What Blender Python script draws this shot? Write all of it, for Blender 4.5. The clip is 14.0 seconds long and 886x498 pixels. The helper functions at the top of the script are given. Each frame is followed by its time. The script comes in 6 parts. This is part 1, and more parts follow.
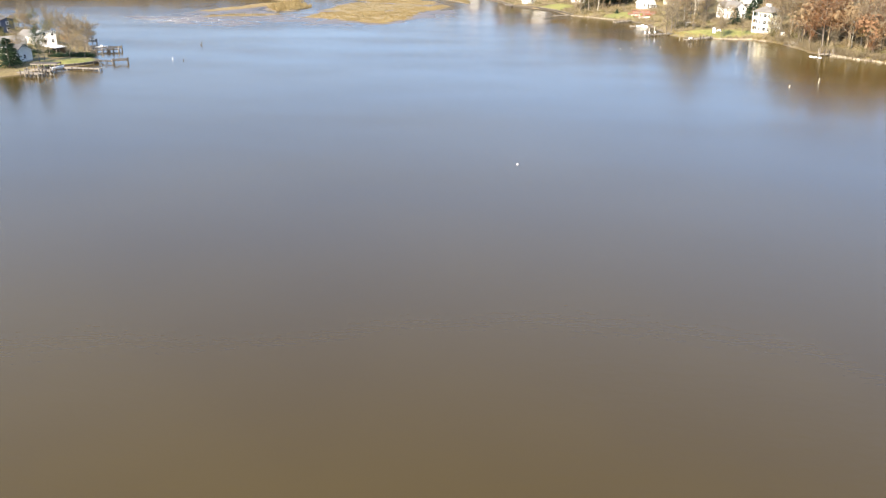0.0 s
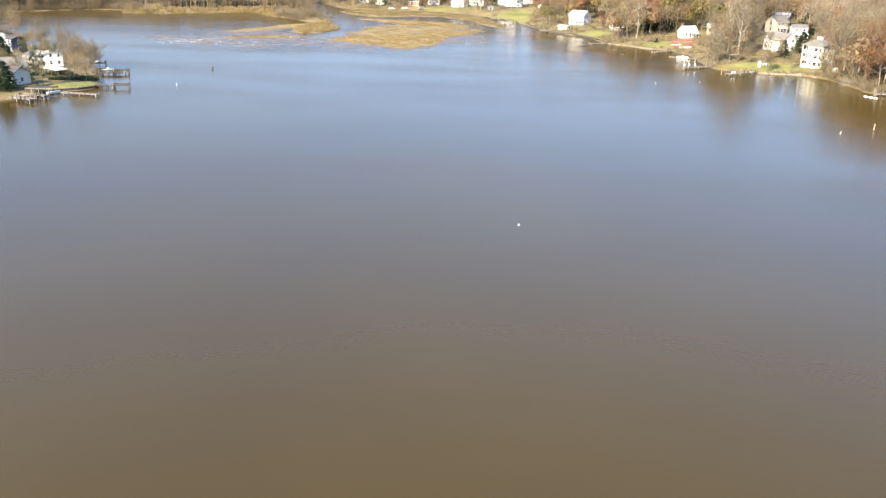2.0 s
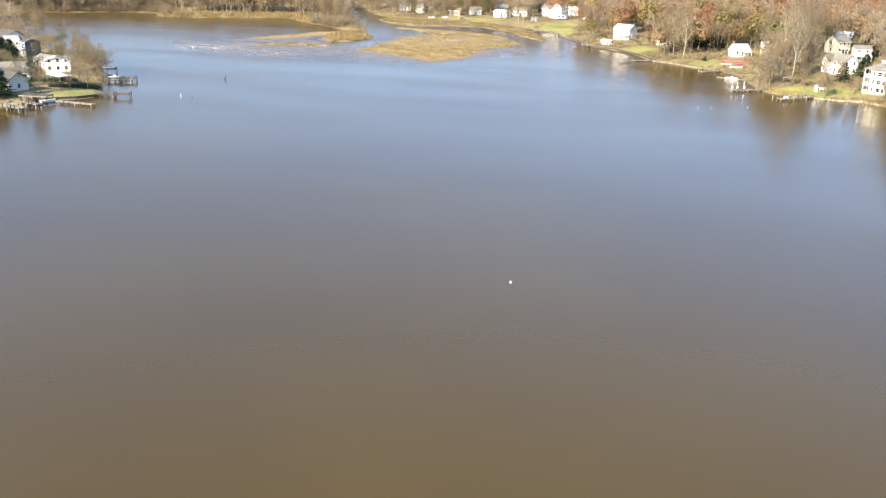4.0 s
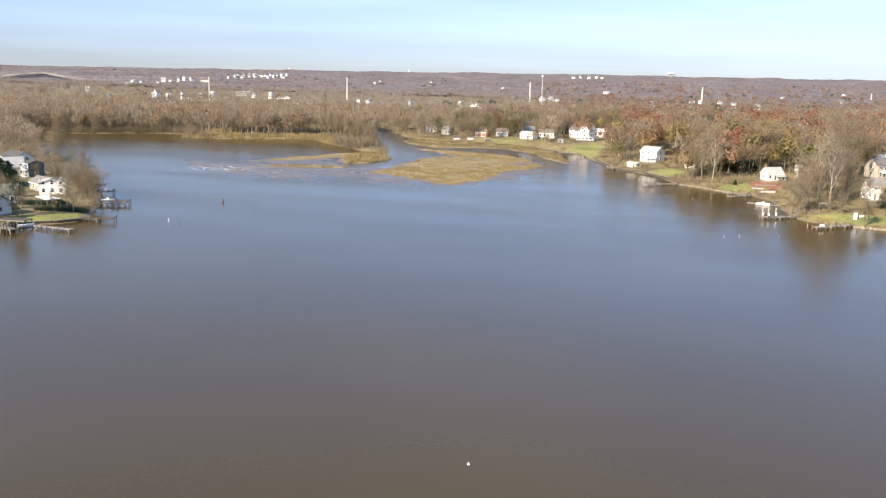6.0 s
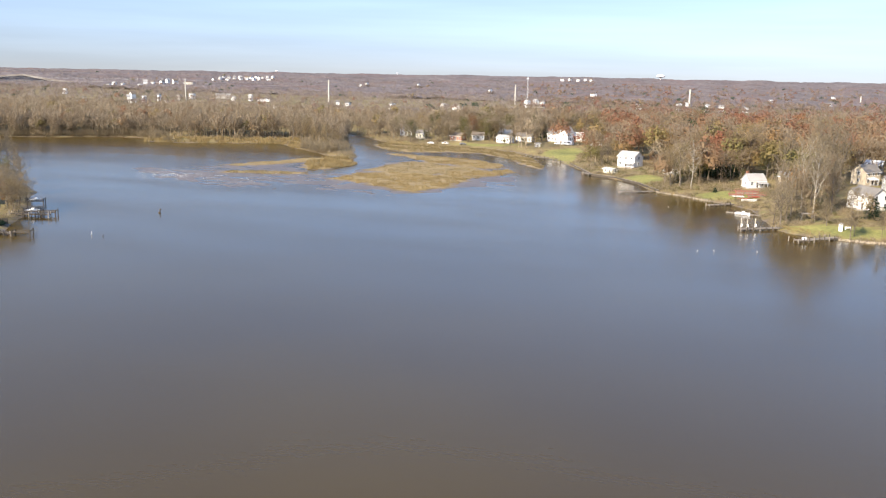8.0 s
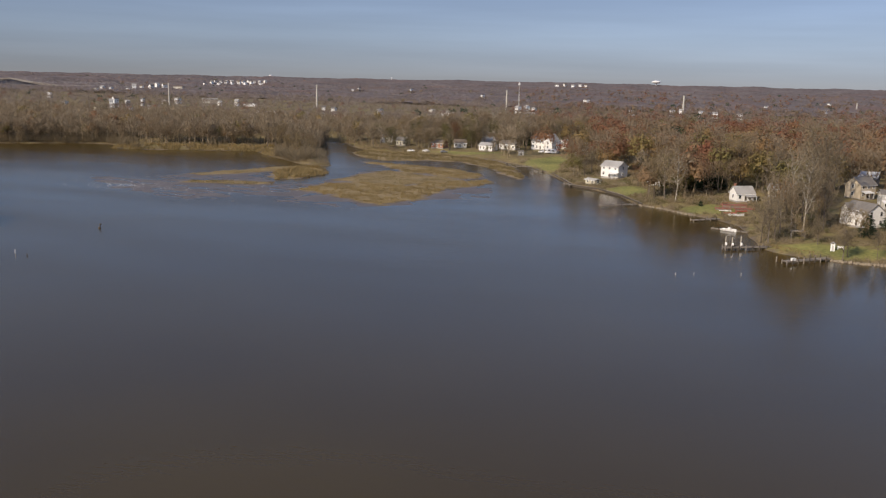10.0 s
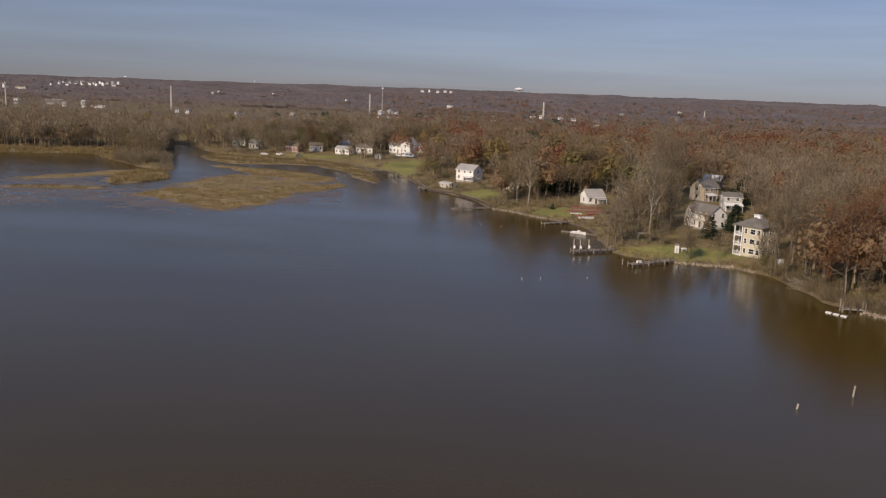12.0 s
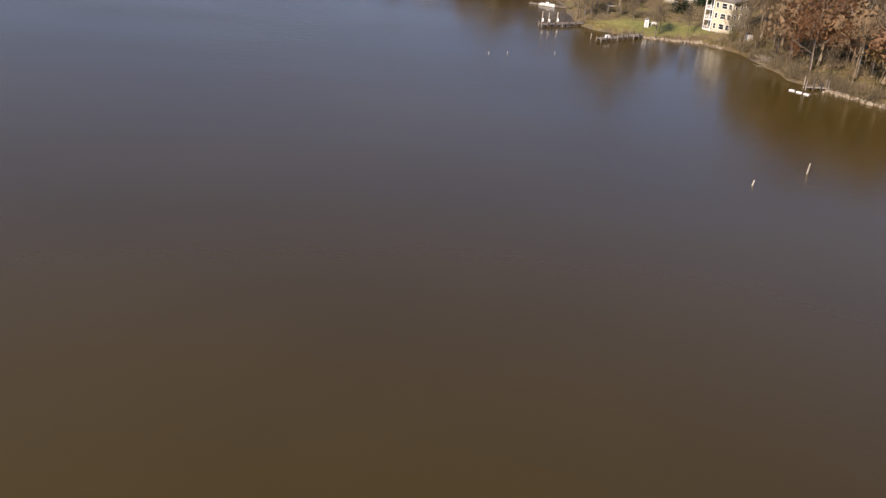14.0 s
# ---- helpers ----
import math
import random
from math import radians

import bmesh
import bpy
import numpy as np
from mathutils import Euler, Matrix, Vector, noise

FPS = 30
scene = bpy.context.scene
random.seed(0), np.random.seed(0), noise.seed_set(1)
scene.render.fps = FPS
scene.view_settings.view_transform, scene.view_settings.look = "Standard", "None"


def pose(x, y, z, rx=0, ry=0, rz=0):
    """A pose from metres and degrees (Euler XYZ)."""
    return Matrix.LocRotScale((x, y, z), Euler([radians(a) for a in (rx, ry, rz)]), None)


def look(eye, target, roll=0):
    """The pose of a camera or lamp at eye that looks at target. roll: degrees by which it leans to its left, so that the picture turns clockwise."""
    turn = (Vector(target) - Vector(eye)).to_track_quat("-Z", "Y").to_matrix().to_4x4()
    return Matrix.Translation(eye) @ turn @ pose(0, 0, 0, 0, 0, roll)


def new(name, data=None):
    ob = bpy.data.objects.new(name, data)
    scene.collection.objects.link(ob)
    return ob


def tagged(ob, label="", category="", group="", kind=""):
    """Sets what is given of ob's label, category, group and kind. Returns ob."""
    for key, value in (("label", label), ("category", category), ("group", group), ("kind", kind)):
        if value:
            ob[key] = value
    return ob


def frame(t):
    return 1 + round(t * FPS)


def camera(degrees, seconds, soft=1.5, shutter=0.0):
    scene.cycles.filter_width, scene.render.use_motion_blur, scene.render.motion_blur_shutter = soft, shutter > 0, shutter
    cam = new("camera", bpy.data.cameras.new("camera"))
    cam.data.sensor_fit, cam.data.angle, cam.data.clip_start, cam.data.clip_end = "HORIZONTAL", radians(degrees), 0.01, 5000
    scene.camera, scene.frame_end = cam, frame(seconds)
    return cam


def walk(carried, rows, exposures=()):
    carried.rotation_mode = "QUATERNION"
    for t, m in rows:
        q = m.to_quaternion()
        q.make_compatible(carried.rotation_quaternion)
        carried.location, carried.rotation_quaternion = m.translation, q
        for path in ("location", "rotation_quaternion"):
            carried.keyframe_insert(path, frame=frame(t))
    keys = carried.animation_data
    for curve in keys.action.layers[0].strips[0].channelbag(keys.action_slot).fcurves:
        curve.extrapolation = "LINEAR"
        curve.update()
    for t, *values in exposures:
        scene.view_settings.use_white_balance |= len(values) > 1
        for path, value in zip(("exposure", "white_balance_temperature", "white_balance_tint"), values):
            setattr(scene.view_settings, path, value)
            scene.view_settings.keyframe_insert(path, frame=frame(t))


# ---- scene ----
cam = camera(53.6, 14.0, soft=1.25)


def aim(x, y, z, yaw, pitch, roll):
    """A camera pose from a place, a heading to the left of +y, a pitch and a roll, in degrees."""
    return pose(x, y, z, 90 + pitch, 0, yaw) @ pose(0, 0, 0, 0, 0, roll)


PATH = [
    (0, 21.3, -60.7, 47.6, 8.59, -20.64, -0.41),
    (0.5, 22.8, -54.3, 48.0, 9.00, -20.76, -0.29),
    (0.7, 23.3, -51.7, 48.1, 9.37, -20.87, -0.25),
    (0.8, 23.6, -50.4, 48.2, 9.57, -20.68, -0.18),
    (0.9, 23.9, -49.1, 48.2, 9.73, -19.75, -0.08),
    (1, 24.2, -47.8, 48.2, 9.86, -19.46, -0.10),
    (1.5, 25.6, -41.3, 48.4, 10.74, -19.47, 0.04),
    (2, 27.1, -34.6, 48.5, 11.54, -19.51, 0.31),
    (4.5, 33.9, -1.0, 47.9, 16.02, -19.11, 1.76),
    (4.7, 34.5, 1.7, 47.8, 16.59, -19.01, 1.69),
    (4.8, 34.7, 3.0, 47.8, 16.89, -16.12, 1.66),
    (4.9, 35.0, 4.3, 47.8, 17.14, -14.14, 1.62),
    (5, 35.2, 5.7, 47.7, 17.17, -11.91, 1.57),
    (5.5, 36.5, 12.3, 47.5, 17.69, -11.64, 1.30),
    (6, 37.7, 18.9, 47.3, 17.94, -11.58, 1.12),
    (6.5, 38.9, 25.4, 47.0, 17.89, -11.54, 0.94),
    (7, 40.1, 31.8, 46.8, 17.59, -11.43, 0.85),
    (7.5, 41.1, 38.2, 46.7, 17.51, -11.44, 0.99),
    (8, 42.2, 44.3, 46.6, 17.43, -11.40, 1.17),
    (10.5, 46.6, 72.8, 47.1, 17.21, -10.87, 1.39),
    (11, 47.3, 77.8, 47.4, 16.75, -10.63, 1.10),
    (11.2, 47.5, 79.8, 47.6, 16.57, -10.67, 1.20),
    (11.3, 47.7, 80.8, 47.5, 16.45, -10.67, 1.25),
    (11.5, 50.3, 80.8, 44.9, 9.17, -10.40, 2.15),
    (12, 50.1, 80.7, 45.0, 8.65, -10.45, 2.21),
    (12.3, 50.0, 80.6, 45.0, 8.37, -10.43, 2.42),
    (12.4, 50.0, 80.6, 45.1, 8.18, -11.28, 2.49),
    (12.5, 49.9, 80.6, 45.1, 7.80, -13.63, 2.56),
    (12.6, 49.9, 80.6, 45.1, 7.25, -18.67, 2.72),
    (12.7, 49.9, 80.5, 45.1, 6.76, -22.53, 2.88),
    (12.8, 49.8, 80.5, 45.1, 6.48, -24.53, 3.07),
    (13, 49.8, 80.5, 45.2, 6.20, -24.95, 3.48),
    (13.5, 49.6, 80.3, 45.3, 5.64, -24.92, 3.42),
    (14, 49.4, 80.2, 45.4, 5.31, -24.98, 3.54),
]
EXPOSURE = [(0, 1.46, 6780, 13), (4.6, 1.46, 6780, 13), (5.0, 1.28, 6620, 13), (6.0, 0.97, 6600, 15), (8.2, 0.95, 6600, 16), (10.3, -0.40, 6800, 20), (12.0, -0.54, 7000, 23), (12.4, -0.67, 7050, 24), (13.0, -0.56, 6980, 26), (13.5, -0.17, 6980, 26), (14.0, 0.20, 6980, 25)]
walk(cam, [(t, aim(*p)) for t, *p in PATH], EXPOSURE)

# ---- daylight ----
SUN_AZIMUTH, SUN_HEIGHT = 205.0, 30.0   # degrees clockwise from +y, degrees above the horizon
world = bpy.data.worlds.new("sky")
scene.world = world
world.use_nodes = True
wn = world.node_tree.nodes
sky = wn.new("ShaderNodeTexSky")
sky.sky_type, sky.sun_disc = "NISHITA", False
sky.sun_elevation, sky.sun_rotation = radians(SUN_HEIGHT), radians(SUN_AZIMUTH)
sky.air_density, sky.dust_density, sky.ozone_density = 1.0, 0.7, 1.6
wn["Background"].inputs["Strength"].default_value = 0.112
# the line of sight to the hills dips a little, so the sky's own horizon is set as low
place, lift = wn.new("ShaderNodeTexCoord"), wn.new("ShaderNodeVectorMath")
lift.operation = "ADD"
lift.inputs[1].default_value = (0, 0, 0.085)
world.node_tree.links.new(place.outputs["Generated"], lift.inputs[0])
world.node_tree.links.new(lift.outputs["Vector"], sky.inputs["Vector"])
haze = wn.new("ShaderNodeMix")
haze.data_type, haze.blend_type = "RGBA", "MULTIPLY"
haze.inputs["Factor"].default_value = 1.0
# thin high cloud and lavender haze low down
part_z, rise = wn.new("ShaderNodeSeparateXYZ"), wn.new("ShaderNodeValToRGB")
rise.color_ramp.elements[0].position, rise.color_ramp.elements[1].position = 0.0, 0.45
rise.color_ramp.elements[0].color, rise.color_ramp.elements[1].color = (0.66, 0.58, 0.60, 1), (1.02, 1.24, 1.42, 1)
for p, c in ((0.045, (0.86, 0.83, 0.87, 1)), (0.09, (0.89, 0.885, 0.95, 1)), (0.15, (0.95, 1.02, 1.11, 1))):
    rise.color_ramp.elements.new(p).color = c
streak, stretch, veil, veiled = wn.new("ShaderNodeTexNoise"), wn.new("ShaderNodeMapping"), wn.new("ShaderNodeMapRange"), wn.new("ShaderNodeMix")
stretch.inputs["Scale"].default_value = (2.0, 2.0, 34.0)
streak.inputs["Scale"].default_value, streak.inputs["Detail"].default_value = 1.6, 5.0
veil.inputs["From Min"].default_value, veil.inputs["From Max"].default_value = 0.35, 0.7
veil.inputs["To Min"].default_value, veil.inputs["To Max"].default_value = 0.95, 1.06
veiled.data_type, veiled.blend_type = "RGBA", "MULTIPLY"
veiled.inputs["Factor"].default_value = 1.0
for a, b in ((place.outputs["Generated"], part_z.inputs[0]), (part_z.outputs["Z"], rise.inputs["Fac"]), (place.outputs["Generated"], stretch.inputs["Vector"]), (stretch.outputs["Vector"], streak.inputs["Vector"]), (streak.outputs["Fac"], veil.inputs["Value"]), (rise.outputs["Color"], veiled.inputs["A"]), (veil.outputs["Result"], veiled.inputs["B"]), (veiled.outputs["Result"], haze.inputs["B"])):
    world.node_tree.links.new(a, b)
world.node_tree.links.new(sky.outputs[0], haze.inputs["A"])
world.node_tree.links.new(haze.outputs["Result"], wn["Background"].inputs["Color"])
sun = new("sun", bpy.data.lights.new("sun", "SUN"))
sun.data.energy, sun.data.angle, sun.data.color = 5.0, radians(0.5), (1.0, 0.90, 0.70)
az, el = radians(SUN_AZIMUTH), radians(SUN_HEIGHT)
sun.matrix_world = look((0, 0, 300), (-math.sin(az) * math.cos(el), -math.cos(az) * math.cos(el), 300 - math.sin(el)))


# ---- materials ----
def material(name, colors, scale=1.0, rough=0.8, bump=0.0, bump_scale=None, metal=0.0, spread=0.0, detail=6.0, island=False, spec=0.5):
    """A noise-mottled surface. colors: two or more linear colours from dark to light; scale: pattern size in metres;
    spread: how much objects sharing it differ in lightness."""
    m = bpy.data.materials.new(name)
    m.use_nodes = True
    n, k = m.node_tree.nodes, m.node_tree.links
    bsdf = n["Principled BSDF"]
    geo = n.new("ShaderNodeNewGeometry")
    fine, big = n.new("ShaderNodeTexNoise"), n.new("ShaderNodeTexNoise")
    fine.inputs["Scale"].default_value, fine.inputs["Detail"].default_value = 1.0 / scale, detail
    big.inputs["Scale"].default_value, big.inputs["Detail"].default_value = 0.13 / scale, 3.0
    k.new(geo.outputs["Position"], fine.inputs["Vector"])
    k.new(geo.outputs["Position"], big.inputs["Vector"])
    mix = n.new("ShaderNodeMath")
    mix.operation = "MULTIPLY_ADD"
    mix.inputs[1].default_value = 0.55
    k.new(fine.outputs["Fac"], mix.inputs[0])
    half = n.new("ShaderNodeMath")
    half.operation = "MULTIPLY"
    half.inputs[1].default_value = 0.45
    k.new(big.outputs["Fac"], half.inputs[0])
    k.new(half.outputs[0], mix.inputs[2])
    ramp = n.new("ShaderNodeValToRGB")
    ramp.color_ramp.elements[0].position, ramp.color_ramp.elements[1].position = 0.33, 0.67
    for i, c in enumerate(colors):
        if 0 < i < len(colors) - 1:
            e = ramp.color_ramp.elements.new(0.33 + 0.34 * i / (len(colors) - 1))
        else:
            e = ramp.color_ramp.elements[0 if i == 0 else -1]
        e.color = (*c, 1)
    k.new(mix.outputs[0], ramp.inputs["Fac"])
    out = ramp.outputs["Color"]
    if spread:
        hsv = n.new("ShaderNodeHueSaturation")
        gain = n.new("ShaderNodeMapRange")
        gain.inputs["To Min"].default_value, gain.inputs["To Max"].default_value = 1 - spread, 1 + spread
        if island:
            k.new(geo.outputs["Random Per Island"], gain.inputs["Value"])
        else:
            info = n.new("ShaderNodeObjectInfo")
            k.new(info.outputs["Random"], gain.inputs["Value"])
        k.new(gain.outputs[0], hsv.inputs["Value"])
        k.new(out, hsv.inputs["Color"])
        out = hsv.outputs["Color"]
    k.new(out, bsdf.inputs["Base Color"])
    bsdf.inputs["Roughness"].default_value, bsdf.inputs["Metallic"].default_value = rough, metal
    bsdf.inputs["Specular IOR Level"].default_value = spec
    if bump:
        b = n.new("ShaderNodeBump")
        b.inputs["Strength"].default_value, b.inputs["Distance"].default_value = bump, bump_scale or scale * 0.3
        k.new(fine.outputs["Fac"], b.inputs["Height"])
        k.new(b.outputs["Normal"], bsdf.inputs["Normal"])
    return m


def tinted(name, stops, rough=0.9, spread=0.07):
    """Foliage coloured along a ramp by the 'tint' that each tree carries, with leaf-to-leaf variation."""
    m = material(name, [(0.5, 0.5, 0.5), (0.5, 0.5, 0.5)], rough=rough, spec=0.15)
    n, k = m.node_tree.nodes, m.node_tree.links
    at = n.new("ShaderNodeAttribute")
    at.attribute_name = "tint"
    ramp = n.new("ShaderNodeValToRGB")
    for i, (p, c) in enumerate(stops):
        e = ramp.color_ramp.elements[0] if i == 0 else (ramp.color_ramp.elements[-1] if i == len(stops) - 1 else ramp.color_ramp.elements.new(p))
        e.position, e.color = p, (*c, 1)
    k.new(at.outputs["Fac"], ramp.inputs["Fac"])
    geo = n.new("ShaderNodeNewGeometry")
    gain = n.new("ShaderNodeMapRange")
    gain.inputs["To Min"].default_value, gain.inputs["To Max"].default_value = 1 - spread, 1 + spread
    k.new(geo.outputs["Random Per Island"], gain.inputs["Value"])
    hsv = n.new("ShaderNodeHueSaturation")
    k.new(gain.outputs[0], hsv.inputs["Value"])
    k.new(ramp.outputs["Color"], hsv.inputs["Color"])
    k.new(hsv.outputs["Color"], n["Principled BSDF"].inputs["Base Color"])
    return m


def hazed_canopy_material(name, dark, pale, rust):
    """Bare and rusty tree tops too far off to tell apart, in fine grain and broad drifts, with haze mixed into the
    colours.
    """
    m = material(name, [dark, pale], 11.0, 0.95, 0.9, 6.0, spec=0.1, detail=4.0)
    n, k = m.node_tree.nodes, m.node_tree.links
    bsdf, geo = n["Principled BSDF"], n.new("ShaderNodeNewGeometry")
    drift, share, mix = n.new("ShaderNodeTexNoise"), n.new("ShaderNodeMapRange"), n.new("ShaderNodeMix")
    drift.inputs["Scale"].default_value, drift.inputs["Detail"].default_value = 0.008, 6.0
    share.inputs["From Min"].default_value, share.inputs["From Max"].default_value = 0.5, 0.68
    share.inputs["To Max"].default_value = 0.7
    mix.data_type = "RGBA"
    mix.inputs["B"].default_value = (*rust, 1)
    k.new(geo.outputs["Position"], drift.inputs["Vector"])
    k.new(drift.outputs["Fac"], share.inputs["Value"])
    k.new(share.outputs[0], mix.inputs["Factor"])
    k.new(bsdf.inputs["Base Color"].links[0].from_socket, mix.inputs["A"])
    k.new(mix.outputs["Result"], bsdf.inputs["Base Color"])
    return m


def leafy(m, share):
    """Lets part of the light pass through thin leaves and twigs."""
    n, k = m.node_tree.nodes, m.node_tree.links
    bsdf, out = n["Principled BSDF"], n["Material Output"]
    thin, mix = n.new("ShaderNodeBsdfTranslucent"), n.new("ShaderNodeMixShader")
    mix.inputs["Fac"].default_value = share
    k.new(bsdf.inputs["Base Color"].links[0].from_socket, thin.inputs["Color"])
    k.new(bsdf.outputs[0], mix.inputs[1])
    k.new(thin.outputs[0], mix.inputs[2])
    k.new(mix.outputs[0], out.inputs["Surface"])
    return m


BARK = material("bark", [(0.10, 0.08, 0.06), (0.24, 0.20, 0.16)], 0.6, 0.95, 0.4, spread=0.2)
PALE_BARK = material("pale_bark", [(0.22, 0.19, 0.15), (0.48, 0.44, 0.37)], 0.8, 0.9, 0.3, spread=0.15)
TWIG = material("twigs", [(0.204, 0.165, 0.106), (0.357, 0.290, 0.189)], 3.0, 0.95, spread=0.22, spec=0.15)
RUSSET = material("russet_leaves", [(0.173, 0.085, 0.044), (0.296, 0.150, 0.070)], 2.5, 0.85, spread=0.25, spec=0.2)
GOLD = material("golden_leaves", [(0.22, 0.165, 0.09), (0.35, 0.265, 0.14)], 2.5, 0.85, spread=0.2, spec=0.2)
OLIVE = material("olive_leaves", [(0.10, 0.10, 0.04), (0.20, 0.18, 0.07)], 2.0, 0.85, spread=0.2, spec=0.2)
NEEDLES = material("needles", [(0.018, 0.035, 0.02), (0.05, 0.085, 0.045)], 1.5, 0.8, spread=0.2, spec=0.25)
WOODS = tinted("woods", [(0.0, (0.393, 0.320, 0.221)), (0.3, (0.250, 0.192, 0.127)), (0.45, (0.321, 0.231, 0.137)), (0.55, (0.316, 0.192, 0.108)), (0.68, (0.286, 0.118, 0.075)), (0.8, (0.347, 0.246, 0.108)), (0.9, (0.230, 0.197, 0.080)), (1.0, (0.051, 0.084, 0.037))], spread=0.10)
# greyer, bluer copy of the woods ramp, with distance haze mixed into the colours
HAZED_WOODS = tinted("hazed_woods", [(0.0, (0.352, 0.295, 0.246)), (0.3, (0.235, 0.187, 0.152)), (0.45, (0.291, 0.222, 0.168)), (0.55, (0.306, 0.202, 0.143)), (0.68, (0.275, 0.143, 0.103)), (0.8, (0.296, 0.231, 0.143)), (0.9, (0.204, 0.182, 0.109)), (1.0, (0.071, 0.094, 0.064))], spread=0.10)
# mauve-grey stops carry the haze of the far hills in the base colour
HAZED_HILL_WOODS = hazed_canopy_material("hazed_hill_woods", (0.115, 0.097, 0.094), (0.235, 0.203, 0.194), (0.20, 0.135, 0.118))
REED = material("reed", [(0.235, 0.175, 0.08), (0.41, 0.315, 0.155)], 5.0, 0.9, spread=0.25, island=True, spec=0.15)
REED_DULL = material("dull_reed", [(0.17, 0.135, 0.065), (0.33, 0.26, 0.13)], 6.0, 0.9, spread=0.25, island=True, spec=0.15)
for thin_stuff in (TWIG, RUSSET, GOLD, OLIVE, NEEDLES, WOODS, HAZED_WOODS, REED, REED_DULL):
    leafy(thin_stuff, 0.42)
WHITE = material("white_siding", [(0.70, 0.69, 0.66), (0.84, 0.83, 0.80)], 1.2, 0.6, 0.1)
CREAM = material("cream_siding", [(0.50, 0.46, 0.34), (0.62, 0.58, 0.45)], 1.0, 0.65, 0.15)
TAN = material("tan_siding", [(0.42, 0.36, 0.27), (0.54, 0.47, 0.36)], 1.0, 0.7, 0.15)
GREY_SIDING = material("grey_siding", [(0.36, 0.36, 0.35), (0.48, 0.48, 0.46)], 1.0, 0.7, 0.15)
BRICK = material("brick_wall", [(0.24, 0.11, 0.07), (0.36, 0.18, 0.12)], 0.5, 0.85, 0.3)
SHINGLE = material("grey_shingle", [(0.13, 0.12, 0.11), (0.24, 0.225, 0.205)], 0.5, 0.9, 0.4)
SHINGLE_BROWN = material("brown_shingle", [(0.12, 0.095, 0.07), (0.21, 0.17, 0.13)], 0.5, 0.9, 0.4)
SHINGLE_PALE = material("pale_shingle", [(0.30, 0.29, 0.27), (0.43, 0.42, 0.40)], 0.5, 0.85, 0.3)
SHINGLE_DARK = material("dark_shingle", [(0.05, 0.045, 0.045), (0.10, 0.095, 0.09)], 0.5, 0.9, 0.4)
FOUNDATION = material("concrete_block", [(0.27, 0.26, 0.24), (0.40, 0.38, 0.35)], 0.6, 0.9, 0.3)
GLASS = material("window_glass", [(0.015, 0.018, 0.022), (0.03, 0.035, 0.04)], 2.0, 0.08)
DARK = material("dark_opening", [(0.015, 0.014, 0.013), (0.03, 0.028, 0.025)], 1.0, 0.9)
TIMBER = material("weathered_timber", [(0.15, 0.125, 0.10), (0.34, 0.30, 0.25)], 0.5, 0.9, 0.4, spread=0.2)
PALE_TIMBER = material("sun_bleached_timber", [(0.32, 0.28, 0.22), (0.52, 0.47, 0.39)], 0.5, 0.9, 0.3, spread=0.15)
DARK_TIMBER = material("dark_timber", [(0.045, 0.038, 0.03), (0.11, 0.09, 0.07)], 0.5, 0.9, 0.4, spread=0.2)
STONE = material("riprap_stone", [(0.22, 0.18, 0.13), (0.42, 0.36, 0.27)], 0.7, 0.9, 0.4, spread=0.3)
STEEL = material("galvanised_steel", [(0.42, 0.42, 0.41), (0.58, 0.58, 0.57)], 0.8, 0.45, metal=0.6)
PAINT = material("white_paint", [(0.74, 0.74, 0.73), (0.86, 0.86, 0.85)], 1.0, 0.45)
RED_PAINT = material("red_paint", [(0.35, 0.05, 0.04), (0.5, 0.10, 0.07)], 0.8, 0.5)
RED_DECK = material("red_stained_deck", [(0.24, 0.09, 0.06), (0.36, 0.15, 0.10)], 0.6, 0.8)
BLUE_PAINT = material("navy_paint", [(0.03, 0.045, 0.08), (0.06, 0.08, 0.13)], 0.8, 0.5)
CAR_GREY = material("grey_car_paint", [(0.20, 0.21, 0.22), (0.30, 0.31, 0.32)], 1.0, 0.3)
RUBBER = material("rubber", [(0.02, 0.02, 0.02), (0.04, 0.04, 0.04)], 0.5, 0.8)
CONCRETE = material("pale_concrete", [(0.40, 0.38, 0.34), (0.55, 0.53, 0.48)], 1.0, 0.9, 0.2)
SPOIL = material("bare_earth", [(0.24, 0.20, 0.17), (0.50, 0.45, 0.37)], 12.0, 0.95)


